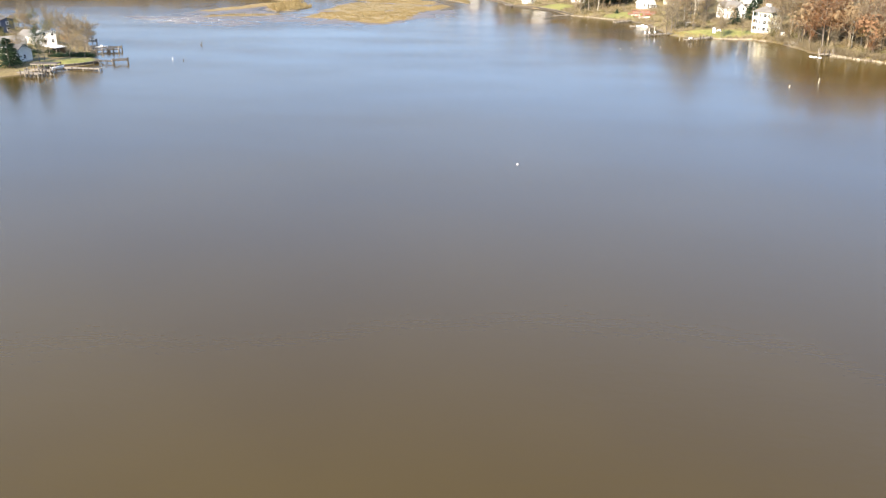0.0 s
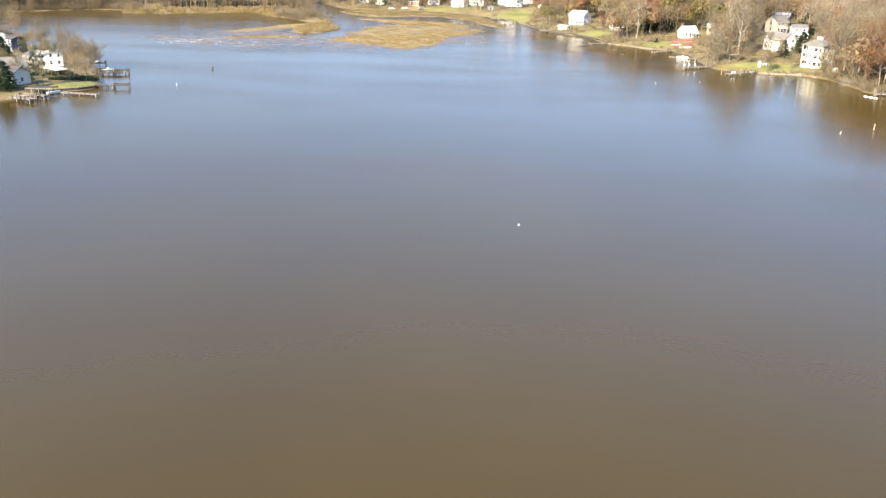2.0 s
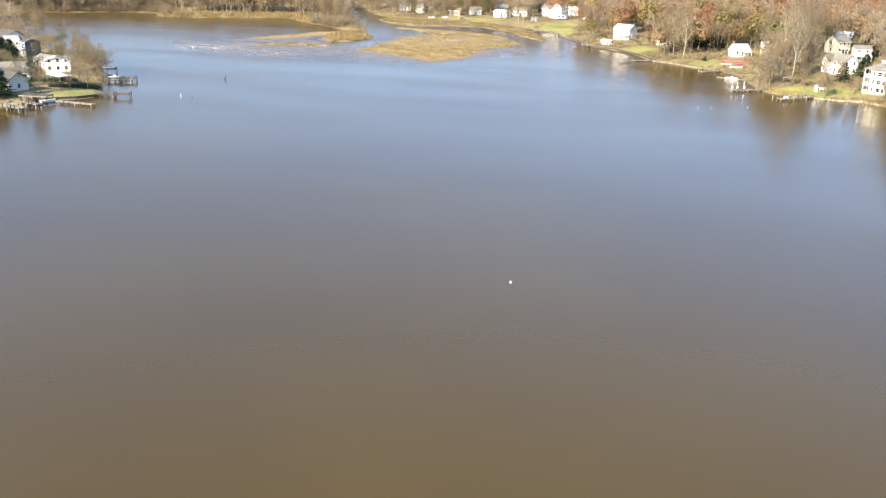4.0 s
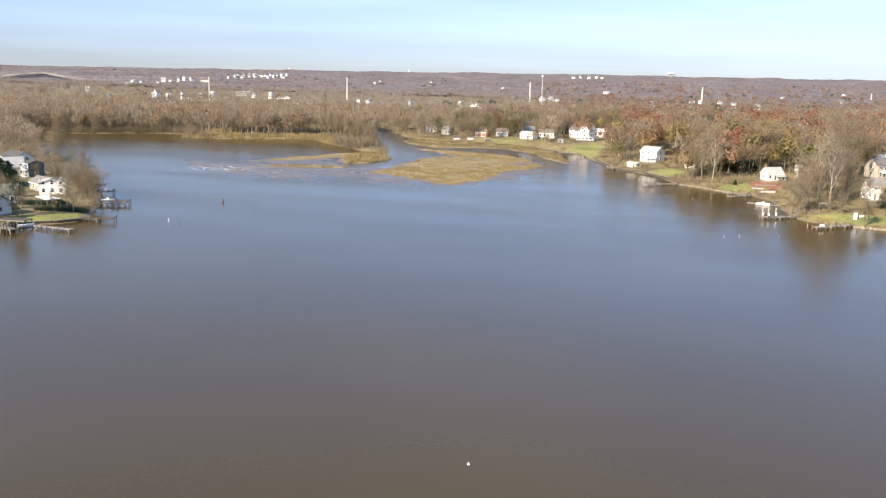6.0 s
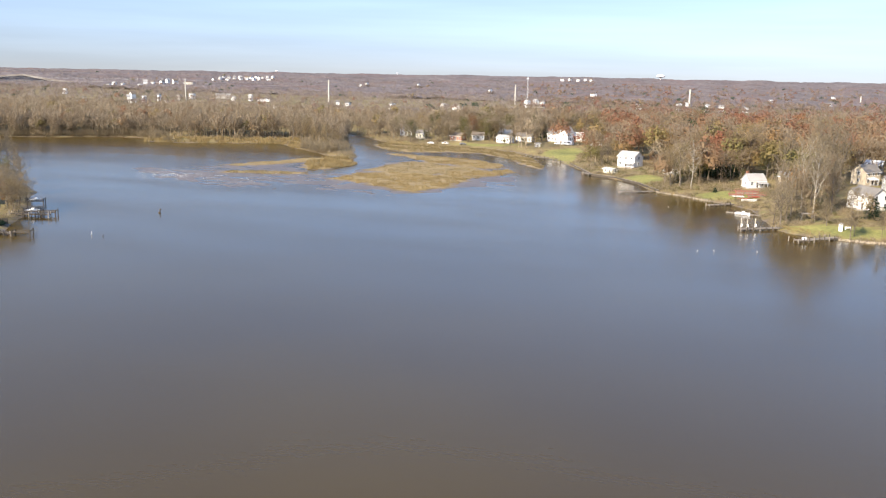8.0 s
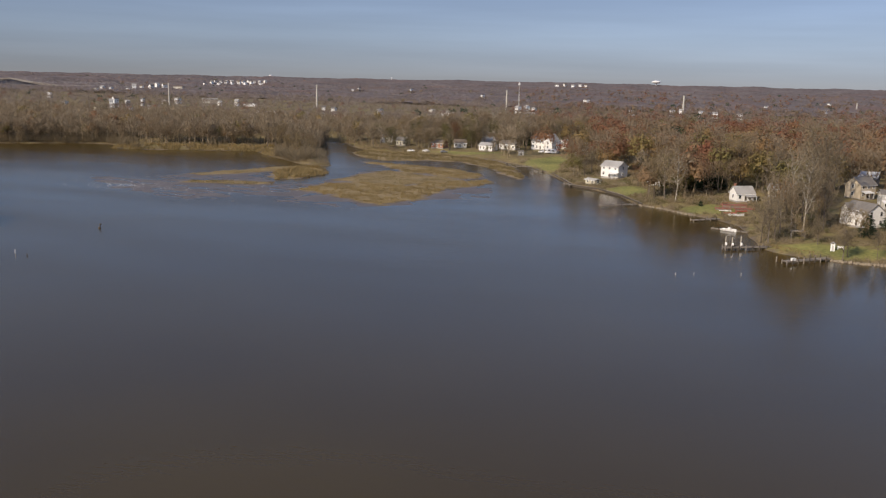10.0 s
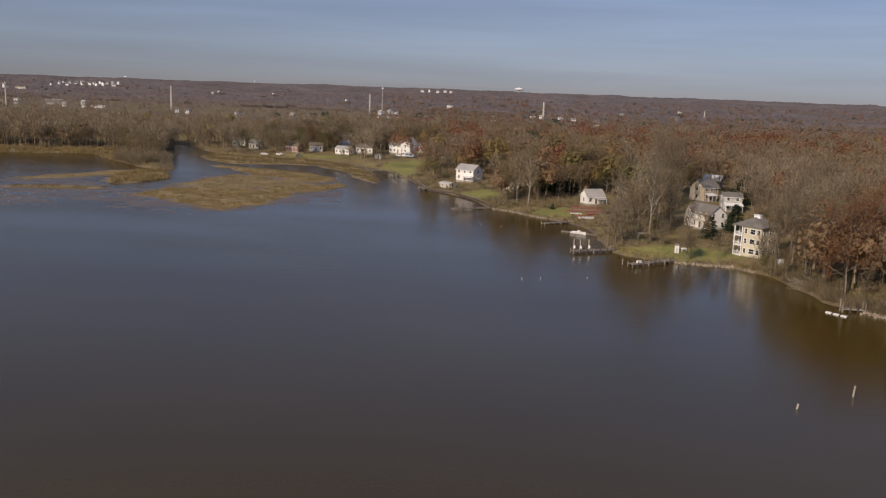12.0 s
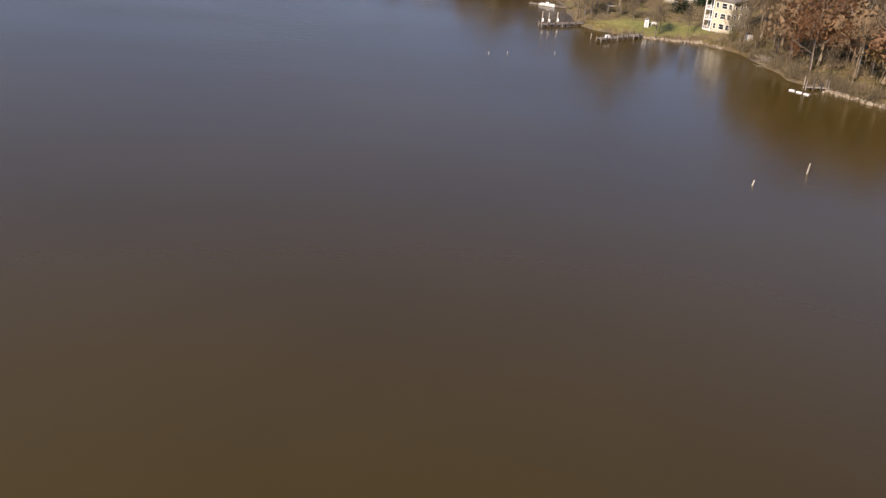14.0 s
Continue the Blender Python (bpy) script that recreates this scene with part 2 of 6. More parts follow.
def ground_material():
    """Leaf litter, lawn, meadow and wet mud, laid out by the ground's own 'cover' marks."""
    m = bpy.data.materials.new("ground")
    m.use_nodes = True
    n, k = m.node_tree.nodes, m.node_tree.links
    bsdf = n["Principled BSDF"]
    geo, at = n.new("ShaderNodeNewGeometry"), n.new("ShaderNodeAttribute")
    at.attribute_name = "cover"
    rgb = n.new("ShaderNodeSeparateColor")
    k.new(at.outputs["Color"], rgb.inputs["Color"])
    noises = []
    for s, d in ((0.9, 8.0), (0.07, 5.0)):
        t = n.new("ShaderNodeTexNoise")
        t.inputs["Scale"].default_value, t.inputs["Detail"].default_value = s, d
        k.new(geo.outputs["Position"], t.inputs["Vector"])
        noises.append(t)
    both = n.new("ShaderNodeMath")
    both.operation = "ADD"
    k.new(noises[0].outputs["Fac"], both.inputs[0])
    k.new(noises[1].outputs["Fac"], both.inputs[1])

    def ramp(lo, hi):
        r = n.new("ShaderNodeValToRGB")
        r.color_ramp.elements[0].position, r.color_ramp.elements[1].position = 0.36, 0.64
        r.color_ramp.elements[0].color, r.color_ramp.elements[1].color = (*lo, 1), (*hi, 1)
        h = n.new("ShaderNodeMath")
        h.operation = "MULTIPLY"
        h.inputs[1].default_value = 0.5
        k.new(both.outputs[0], h.inputs[0])
        k.new(h.outputs[0], r.inputs["Fac"])
        return r.outputs["Color"]

    colour = ramp((0.12, 0.09, 0.038), (0.265, 0.20, 0.09))
    for channel, pair in (("Red", ((0.13, 0.14, 0.036), (0.30, 0.28, 0.08))), ("Green", ((0.195, 0.14, 0.06), (0.34, 0.25, 0.115))), ("Blue", ((0.115, 0.088, 0.064), (0.19, 0.148, 0.112)))):
        mix = n.new("ShaderNodeMix")
        mix.data_type = "RGBA"
        k.new(rgb.outputs[channel], mix.inputs["Factor"])
        k.new(colour, mix.inputs["A"])
        k.new(ramp(*pair), mix.inputs["B"])
        colour = mix.outputs["Result"]
    k.new(colour, bsdf.inputs["Base Color"])
    wet = n.new("ShaderNodeMapRange")
    wet.inputs["To Min"].default_value, wet.inputs["To Max"].default_value = 0.95, 0.42
    k.new(rgb.outputs["Blue"], wet.inputs["Value"])
    k.new(wet.outputs[0], bsdf.inputs["Roughness"])
    b = n.new("ShaderNodeBump")
    b.inputs["Strength"].default_value, b.inputs["Distance"].default_value = 0.35, 0.3
    k.new(noises[0].outputs["Fac"], b.inputs["Height"])
    k.new(b.outputs["Normal"], bsdf.inputs["Normal"])
    return m


def water_material():
    """Silty brown water: an opaque body under a rippled, reflecting skin with calmer and rougher patches."""
    m = bpy.data.materials.new("silty_water")
    m.use_nodes = True
    n, k = m.node_tree.nodes, m.node_tree.links
    bsdf = n["Principled BSDF"]
    geo = n.new("ShaderNodeNewGeometry")

    def noise_at(scale, detail, stretch=(1, 1, 1), turn=0.0):
        mp = n.new("ShaderNodeMapping")
        mp.inputs["Scale"].default_value, mp.inputs["Rotation"].default_value = stretch, (0, 0, turn)
        k.new(geo.outputs["Position"], mp.inputs["Vector"])
        t = n.new("ShaderNodeTexNoise")
        t.inputs["Scale"].default_value, t.inputs["Detail"].default_value = scale, detail
        k.new(mp.outputs["Vector"], t.inputs["Vector"])
        return t.outputs["Fac"]

    silt = n.new("ShaderNodeValToRGB")
    silt.color_ramp.elements[0].position, silt.color_ramp.elements[1].position = 0.35, 0.7
    silt.color_ramp.elements[0].color, silt.color_ramp.elements[1].color = (0.060, 0.0385, 0.0065, 1), (0.077, 0.051, 0.009, 1)
    k.new(noise_at(0.012, 4.0), silt.inputs["Fac"])
    k.new(silt.outputs["Color"], bsdf.inputs["Base Color"])
    bsdf.inputs["IOR"].default_value = 1.42
    rough = n.new("ShaderNodeMapRange")
    rough.inputs["From Min"].default_value, rough.inputs["From Max"].default_value = 0.35, 0.68
    rough.inputs["To Min"].default_value, rough.inputs["To Max"].default_value = 0.14, 0.23
    patches = noise_at(0.010, 5.0, (1.0, 2.6, 1.0), 0.35)
    k.new(patches, rough.inputs["Value"])
    k.new(rough.outputs[0], bsdf.inputs["Roughness"])
    ripple = n.new("ShaderNodeMath")
    ripple.operation = "MULTIPLY_ADD"
    ripple.inputs[1].default_value = 0.25
    k.new(noise_at(0.8, 2.0, (1.0, 2.0, 1.0), 0.6), ripple.inputs[0])
    k.new(noise_at(0.35, 2.0, (1.0, 1.8, 1.0), -0.2), ripple.inputs[2])
    b = n.new("ShaderNodeBump")
    b.inputs["Distance"].default_value = 0.10
    swell = n.new("ShaderNodeMapRange")
    swell.inputs["From Min"].default_value, swell.inputs["From Max"].default_value = 0.35, 0.68
    swell.inputs["To Min"].default_value, swell.inputs["To Max"].default_value = 0.11, 0.33
    k.new(patches, swell.inputs["Value"])
    # the open bay lies calm, the head of the bay is ruffled by the wind
    spot, wind, ruffled = n.new("ShaderNodeSeparateXYZ"), n.new("ShaderNodeMapRange"), n.new("ShaderNodeMath")
    wind.inputs["From Min"].default_value, wind.inputs["From Max"].default_value = 230, 380
    wind.inputs["To Min"].default_value, wind.inputs["To Max"].default_value = 1.0, 3.2
    ruffled.operation = "MULTIPLY"
    k.new(geo.outputs["Position"], spot.inputs[0])
    k.new(spot.outputs["Y"], wind.inputs["Value"])
    k.new(swell.outputs[0], ruffled.inputs[0])
    k.new(wind.outputs[0], ruffled.inputs[1])
    k.new(ruffled.outputs[0], b.inputs["Strength"])
    k.new(ripple.outputs[0], b.inputs["Height"])
    k.new(b.outputs["Normal"], bsdf.inputs["Normal"])
    return m


# ---- shapes ----
class Shape:
    """Vertices and faces gathered into one mesh."""

    def __init__(self):
        self.v, self.f = [], []

    def add(self, verts, faces):
        o = len(self.v)
        self.v += [tuple(p) for p in verts]
        self.f += [tuple(i + o for i in q) for q in faces]
        return self

    def box(self, x, y, z, sx, sy, sz, rz=0.0):
        """A box on its base centre (x, y, z)."""
        c, s = math.cos(radians(rz)), math.sin(radians(rz))
        pts = []
        for k in (0, sz):
            for i, j in ((-1, -1), (1, -1), (1, 1), (-1, 1)):
                px, py = i * sx / 2, j * sy / 2
                pts.append((x + c * px - s * py, y + s * px + c * py, z + k))
        return self.add(pts, [(3, 2, 1, 0), (4, 5, 6, 7), (0, 1, 5, 4), (1, 2, 6, 5), (2, 3, 7, 6), (3, 0, 4, 7)])

    def rod(self, a, b, ra, rb=None, n=6):
        """A tapered round bar from a to b."""
        a, b = Vector(a), Vector(b)
        rb = ra if rb is None else rb
        d = (b - a).normalized()
        u = d.orthogonal().normalized()
        w = d.cross(u)
        pts = []
        for p, r in ((a, ra), (b, rb)):
            for i in range(n):
                g = 2 * math.pi * i / n
                pts.append(p + (u * math.cos(g) + w * math.sin(g)) * r)
        faces = [(i, (i + 1) % n, n + (i + 1) % n, n + i) for i in range(n)]
        return self.add(pts, faces + [tuple(range(n - 1, -1, -1)), tuple(range(n, 2 * n))])

    def prism(self, outline, axis_from, axis_to, flip=False):
        """An outline in (across, up) drawn out along y (or along x when flip)."""
        n = len(outline)
        place = (lambda a, u, q: (q, a, u)) if flip else (lambda a, u, q: (a, q, u))
        pts = [place(a, u, axis_from) for a, u in outline] + [place(a, u, axis_to) for a, u in outline]
        faces = [(i, (i + 1) % n, n + (i + 1) % n, n + i) for i in range(n)]
        return self.add(pts, faces + [tuple(range(n - 1, -1, -1)), tuple(range(n, 2 * n))])

    def mesh(self, name, mat):
        me = bpy.data.meshes.new(name)
        me.from_pydata(self.v, [], self.f)
        me.materials.append(mat)
        bm = bmesh.new()
        bm.from_mesh(me)
        bmesh.ops.recalc_face_normals(bm, faces=bm.faces)
        bm.to_mesh(me)
        bm.free()
        return me


def part(name, shape, mat, parent, label=""):
    ob = new(name, shape.mesh(name, mat) if isinstance(shape, Shape) else shape)
    ob.parent = parent
    return tagged(ob, label) if label else ob


def thing(name, x, y, z, rz=0.0, **tags):
    ob = new(name)
    ob.empty_display_size = 0.5
    ob.matrix_basis = pose(x, y, z, 0, 0, rz)
    return tagged(ob, **tags)


def raw_mesh(name, verts, faces, mat, tint=None, smooth=False):
    """A large mesh straight from arrays of vertices (n, 3) and triangles or quads (m, 3 or 4)."""
    me = bpy.data.meshes.new(name)
    verts, faces = np.asarray(verts, np.float32), np.asarray(faces, np.int32)
    m, c = faces.shape
    me.vertices.add(len(verts))
    me.vertices.foreach_set("co", verts.ravel())
    me.loops.add(m * c)
    me.loops.foreach_set("vertex_index", faces.ravel())
    me.polygons.add(m)
    me.polygons.foreach_set("loop_start", np.arange(0, m * c, c, dtype=np.int32))
    if smooth:
        me.polygons.foreach_set("use_smooth", np.ones(m, bool))
    if tint is not None:
        me.attributes.new("tint", "FLOAT", "POINT").data.foreach_set("value", np.asarray(tint, np.float32))
    me.update(calc_edges=True)
    me.materials.append(mat)
    return me


# ---- the lie of the land ----
EAST_SHORE = [(520, -300), (330, 90), (200, 205), (150, 245), (127, 262), (113, 279), (107, 287), (105, 302), (99, 316), (93, 323), (84, 323), (74, 325), (66, 329), (60, 338), (58, 356), (55, 375), (49, 386), (39, 393), (30, 404), (18, 412), (8, 436), (-4, 453), (-16, 460), (-24, 482), (-34, 505), (-46, 527), (-60, 547), (-76, 562), (-100, 578), (-150, 584), (-178, 598), (-198, 626)]
WEST_SHORE = [(-223, 648), (-207, 610), (-183, 556), (-160, 510), (-148, 489), (-154, 484), (-170, 493), (-197, 519), (-224, 549), (-254, 537), (-277, 525), (-302, 518), (-313, 536), (-330, 543), (-361, 527), (-380, 512), (-420, 490), (-385, 470), (-336, 423), (-301, 389), (-260, 345), (-204, 311), (-185, 289), (-166, 265), (-157, 250), (-150, 241), (-148, 234), (-151, 228), (-157, 223), (-158, 213), (-166, 203), (-190, 190), (-260, 165), (-420, 80), (-560, -300)]
MARSH_FRONT = [(-120, 392), (-117, 418), (-104, 429), (-84, 426), (-77, 446), (-64, 455), (-57, 467), (-52, 455), (-55, 438), (-61, 425), (-64, 412), (-63, 399), (-65, 383), (-71, 369), (-78, 370), (-91, 378), (-100, 383), (-110, 389)]
MARSH_MID = [(-140, 518), (-120, 514), (-100, 512), (-82, 503), (-66, 488), (-59, 471), (-67, 461), (-79, 467), (-93, 475), (-102, 477), (-115, 493), (-128, 507)]
MARSH_BACK = [(-166, 562), (-172, 598), (-150, 586), (-126, 583), (-98, 578), (-76, 561), (-58, 528), (-44, 488), (-43, 476), (-56, 496), (-69, 517), (-92, 545), (-109, 546), (-122, 536), (-136, 531), (-150, 539)]
MARSH_TREES = [(-153, 436), (-159, 450), (-159, 468), (-152, 482), (-138, 462), (-131, 446), (-136, 430), (-143, 420)]
MARSH_STREAK = [(-192, 418), (-178, 447), (-170, 470), (-160, 478), (-156, 462), (-166, 441), (-178, 419)]
MARSH_LOW = [(-174, 391), (-150, 396), (-136, 403), (-139, 410), (-158, 406), (-172, 399)]
MARSH_FAR = [(-197, 517), (-224, 547), (-254, 535), (-277, 523), (-303, 516), (-312, 530), (-278, 538), (-252, 549), (-222, 562), (-192, 530)]
MUD_MID = [(-119, 428), (-119, 453), (-114, 483), (-100, 476), (-79, 466), (-63, 457), (-77, 443), (-82, 422), (-102, 426)]
MUD_WEST = [(-222, 386), (-198, 412), (-180, 446), (-159, 452), (-141, 420), (-122, 400), (-104, 380), (-112, 362), (-140, 350), (-164, 352), (-190, 362)]
MUD_EAST = [(-150, 396), (-128, 372), (-100, 352), (-76, 350), (-60, 368), (-50, 392), (-34, 407), (-38, 424), (-52, 446), (-62, 480), (-100, 505), (-112, 470), (-122, 430)]


def inside(poly, x, y):
    """Signed distance to an outline, positive inside, for arrays of x and y."""
    p = np.array(poly, float)
    q = np.roll(p, -1, 0)
    best, odd = np.full(x.shape, 1e9), np.zeros(x.shape, bool)
    for (ax, ay), (bx, by) in zip(p, q):
        ex, ey = bx - ax, by - ay
        t = np.clip(((x - ax) * ex + (y - ay) * ey) / (ex * ex + ey * ey), 0, 1)
        best = np.minimum(best, np.hypot(x - ax - t * ex, y - ay - t * ey))
        odd ^= ((ay > y) != (by > y)) & (x < ex * (y - ay) / (ey if ey else 1e-9) + ax)
    return np.where(odd, best, -best)


def waves(x, y, size, seed):
    """Smooth pseudo-random undulation between about -1 and 1."""
    r = np.random.RandomState(seed)
    out = np.zeros(np.shape(x))
    for i in range(9):
        g, f, ph = r.uniform(0, 2 * math.pi), r.uniform(0.6, 2.2) / size, r.uniform(0, 2 * math.pi)
        out += np.sin((x * math.cos(g) + y * math.sin(g)) * f * 2 * math.pi + ph)
    return out / 4.2


def ramp01(v, lo, hi):
    t = np.clip((v - lo) / (hi - lo), 0, 1)
    return t * t * (3 - 2 * t)


# low rises that carry far buildings: x, y, height, radius
RISES = [(-1100, 1600, 4, 160), (-1560, 1800, 10, 260)]


def land(x, y):
    """Ground height and, for its cover, lawn, meadow and mud marks."""
    x, y = np.asarray(x, float), np.asarray(y, float)
    d = -inside(EAST_SHORE + WEST_SHORE, x, y) + 1.2 * waves(x, y, 22, 3) * ramp01(y, 180, 300)
    west = ramp01(-x, 130, 170) * (1 - ramp01(y, 400, 460))
    slope = 0.085 * (1 - west) + 0.03 * west
    up = 0.15 + 0.75 * ramp01(d, 0, 2.2) + slope * np.clip(d, 0, 52) * ramp01(d, 2, 10)
    far = np.hypot(x, y)
    up = up + 0.8 * waves(x, y, 140, 5) * ramp01(d, 15, 60) - 3.2 * ramp01(far, 750, 1050) + ramp01(far, 1750, 3000) * (19 + 2.5 * waves(x, y, 1500, 8)) - 24 * ramp01(far, 3200, 4600)
    for rx, ry, rh, rr in RISES:
        up = up + rh * np.exp(-((x - rx) ** 2 + (y - ry) ** 2) / (rr * rr))
    down = -0.35 + 0.06 * np.maximum(d, -40)
    h = np.where(d > 0, up, np.where(d > -1.5, 0.15 + (d / 1.5) * 0.6, down))
    marsh = np.maximum.reduce([inside(p, x, y) for p in (MARSH_FRONT, MARSH_MID, MARSH_BACK, MARSH_TREES, MARSH_STREAK, MARSH_FAR, MARSH_LOW, MUD_MID)]) + 1.3 * waves(x, y, 13, 11) + 2.2 * waves(x, y, 34, 16)
    mud = np.maximum.reduce([inside(MUD_WEST, x, y), inside(MUD_EAST, x, y), inside(MUD_MID, x, y) * 2 + 9]) + 4 * waves(x, y, 30, 12) + 2.5 * waves(x, y * 2, 12, 17)
    wet = d < 0
    flat = -0.06 + 0.10 * ramp01(mud, -8, 14) + 0.022 * waves(x, y * 2.2, 40, 13) + 0.012 * waves(x, y * 1.6, 9, 14) - 0.16 * np.exp(-(waves(x, y * 1.8, 60, 15) / 0.12) ** 2)
    h = np.where(wet & (mud > -4), np.maximum(h, flat), h)
    h = np.where(wet & (marsh > -2), np.maximum(h, 0.28 * ramp01(marsh, -2, 1.5) - 0.08), h)
    lawn = np.zeros(h.shape)
    for lx, ly, rx, ry in ((46, 402, 12, 9), (9, 445, 10, 12), (77, 332, 19, 8), (-46, 548, 13, 24), (-152, 233, 9, 9), (-158, 226, 8, 6), (-100, 588, 24, 4), (-38, 520, 6, 20)):
        lawn = np.maximum(lawn, 1 - ((x - lx) / rx) ** 2 - ((y - ly) / ry) ** 2)
    lawn = ramp01(lawn + 0.15 * waves(x, y, 9, 21), 0.0, 0.25) * (d > 0.8)
    meadow = np.where(wet, ramp01(marsh, -1, 1), ramp01(6 - d, 0, 5) * 0.55 * ramp01(x, -140, -60) * (0.5 + 0.5 * waves(x, y, 18, 24)))
    mudmark = np.where(wet & (marsh < 0.5), 1.0, 0.0)
    return h, lawn, np.clip(meadow, 0, 1), mudmark, d, marsh


def graded(lo, hi, step, first, last, growth):
    """Even steps from lo to hi, then ever wider ones out to first and last."""
    mid = list(np.arange(lo, hi + step / 2, step))
    s, v = step, mid[-1]
    while v < last:
        s *= growth
        v += s
        mid.append(min(v, last))
    s, v = step, mid[0]
    while v > first:
        s *= growth
        v -= s
        mid.insert(0, max(v, first))
    return np.array(mid)


gx = graded(-235, 150, 2.5, -4700, 3000, 1.08)
gy = graded(195, 640, 2.5, -320, 4800, 1.07)
X, Y = np.meshgrid(gx, gy)
Z, lawn, meadow, mudmark, _, _ = land(X.ravel(), Y.ravel())
nx, ny = len(gx), len(gy)
idx = np.arange(nx * ny).reshape(ny, nx)
quads = np.stack([idx[:-1, :-1], idx[:-1, 1:], idx[1:, 1:], idx[1:, :-1]], -1).reshape(-1, 4)
ground_mesh = raw_mesh("ground", np.stack([X.ravel(), Y.ravel(), Z], -1), quads, ground_material(), smooth=True)
cover = ground_mesh.attributes.new("cover", "FLOAT_COLOR", "POINT")
cover.data.foreach_set("color", np.stack([lawn, meadow, mudmark, np.ones_like(lawn)], -1).astype(np.float32).ravel())
tagged(new("ground", ground_mesh), "leaf-littered ground with lawns and muddy tidal flats", "ground", kind="structure")

water = raw_mesh("water", [(-620, -310, 0), (560, -310, 0), (560, 660, 0), (-620, 660, 0)], [(0, 1, 2, 3)], water_material())
tagged(new("water", water), "calm silty brown creek water reflecting the sky", "water", kind="structure")


def height(x, y):
    return float(land(np.array([x]), np.array([y]))[0][0])


# ---- trees ----
def skeleton_tree(rng, tall, spread, limbs, subs, twigs, first=0.3, droop=0.0):
    """Branches as (from, to, radius, radius) and the twig ends (point, direction, length)."""
    rods, ends = [], []
    p, lean = np.zeros(3), rng.normal(0, 0.03, 2)
    r0 = tall * 0.017
    spine = [p]
    for i in range(6):
        q = p + np.array([lean[0] + rng.normal(0, 0.05), lean[1] + rng.normal(0, 0.05), 1]) * tall * 0.145
        rods.append((p, q, r0 * (1 - i * 0.15), r0 * (1 - (i + 1) * 0.15)))
        p = q
        spine.append(p)
    for i in range(limbs):
        s = first + (1 - first) * (i + rng.uniform(0, 1)) / limbs
        k = min(int(s * 6), 5)
        base = spine[k] + (spine[k + 1] - spine[k]) * (s * 6 - k)
        g = i * 2.4 + rng.uniform(-0.5, 0.5)
        rise = rng.uniform(0.35, 0.9) + 0.5 * s - droop
        way = np.array([math.cos(g), math.sin(g), rise])
        way /= np.linalg.norm(way)
        size = spread * rng.uniform(0.75, 1.1) * (1.05 - 0.62 * abs(s - 0.45))
        a, r = base, r0 * (0.5 - 0.3 * s)
        for j in range(3):
            way = way + np.array([rng.normal(0, 0.16), rng.normal(0, 0.16), 0.14 - droop * 0.3])
            way /= np.linalg.norm(way)
            b = a + way * size / 3
            rods.append((a, b, r * (1 - j * 0.27), r * (1 - (j + 1) * 0.27)))
            for _ in range(subs):
                w = way + rng.normal(0, 0.55, 3)
                w /= np.linalg.norm(w)
                c = a + (b - a) * rng.uniform(0.2, 1)
                e = c + w * size * rng.uniform(0.2, 0.42)
                rods.append((c, e, r * 0.34, r * 0.1))
                for _ in range(twigs):
                    v = w + rng.normal(0, 0.6, 3)
                    v /= np.linalg.norm(v)
                    ends.append((c + (e - c) * rng.uniform(0.25, 1.0), v, size * rng.uniform(0.12, 0.26)))
            a = b
    return rods, ends


def rod_arrays(rods, sides=3, least=0.0):
    """Tapered bars for all branches, as one vertex and one triangle array."""
    vs, fs = [], []
    for a, b, ra, rb in rods:
        if ra < least:
            continue
        d = (b - a) / max(np.linalg.norm(b - a), 1e-6)
        u = np.cross(d, (0.31, 0.2, 0.93) if abs(d[2]) < 0.9 else (1.0, 0, 0))
        u /= np.linalg.norm(u)
        w = np.cross(d, u)
        o = len(vs)
        for p, r in ((a, ra), (b, rb)):
            for i in range(sides):
                g = 2 * math.pi * i / sides
                vs.append(p + (u * math.cos(g) + w * math.sin(g)) * r)
        for i in range(sides):
            j = (i + 1) % sides
            fs += [(o + i, o + j, o + sides + j), (o + i, o + sides + j, o + sides + i)]
    return np.array(vs).reshape(-1, 3), np.array(fs, int).reshape(-1, 3)


def blade_arrays(rng, starts, ways, lengths, width, facing=None):
    """Slim triangles, one for each twig or leaf, turned at random or broadside to the given directions."""
    side = np.cross(ways, rng.normal(0, 1, ways.shape) if facing is None else facing + rng.normal(0, 0.25, ways.shape))
    side /= np.maximum(np.linalg.norm(side, axis=1, keepdims=True), 1e-6)
    w = np.broadcast_to(width, (len(starts),))[:, None]
    v = np.stack([starts - side * w / 2, starts + side * w / 2, starts + ways * lengths[:, None]], 1).reshape(-1, 3)
    return v, np.arange(len(v)).reshape(-1, 3)


def leaf_arrays(rng, ends, each, size, scatter):
    """Loose leaf clumps round the twig ends."""
    c = np.array([p + v * l * 0.7 for p, v, l in ends])
    c = np.repeat(c, each, 0) + rng.normal(0, scatter, (len(c) * each, 3))
    ways = rng.normal(0, 1, c.shape)
    ways /= np.linalg.norm(ways, axis=1, keepdims=True)
    return blade_arrays(rng, c, ways, rng.uniform(0.7, 1.3, len(c)) * size, size * 0.9)


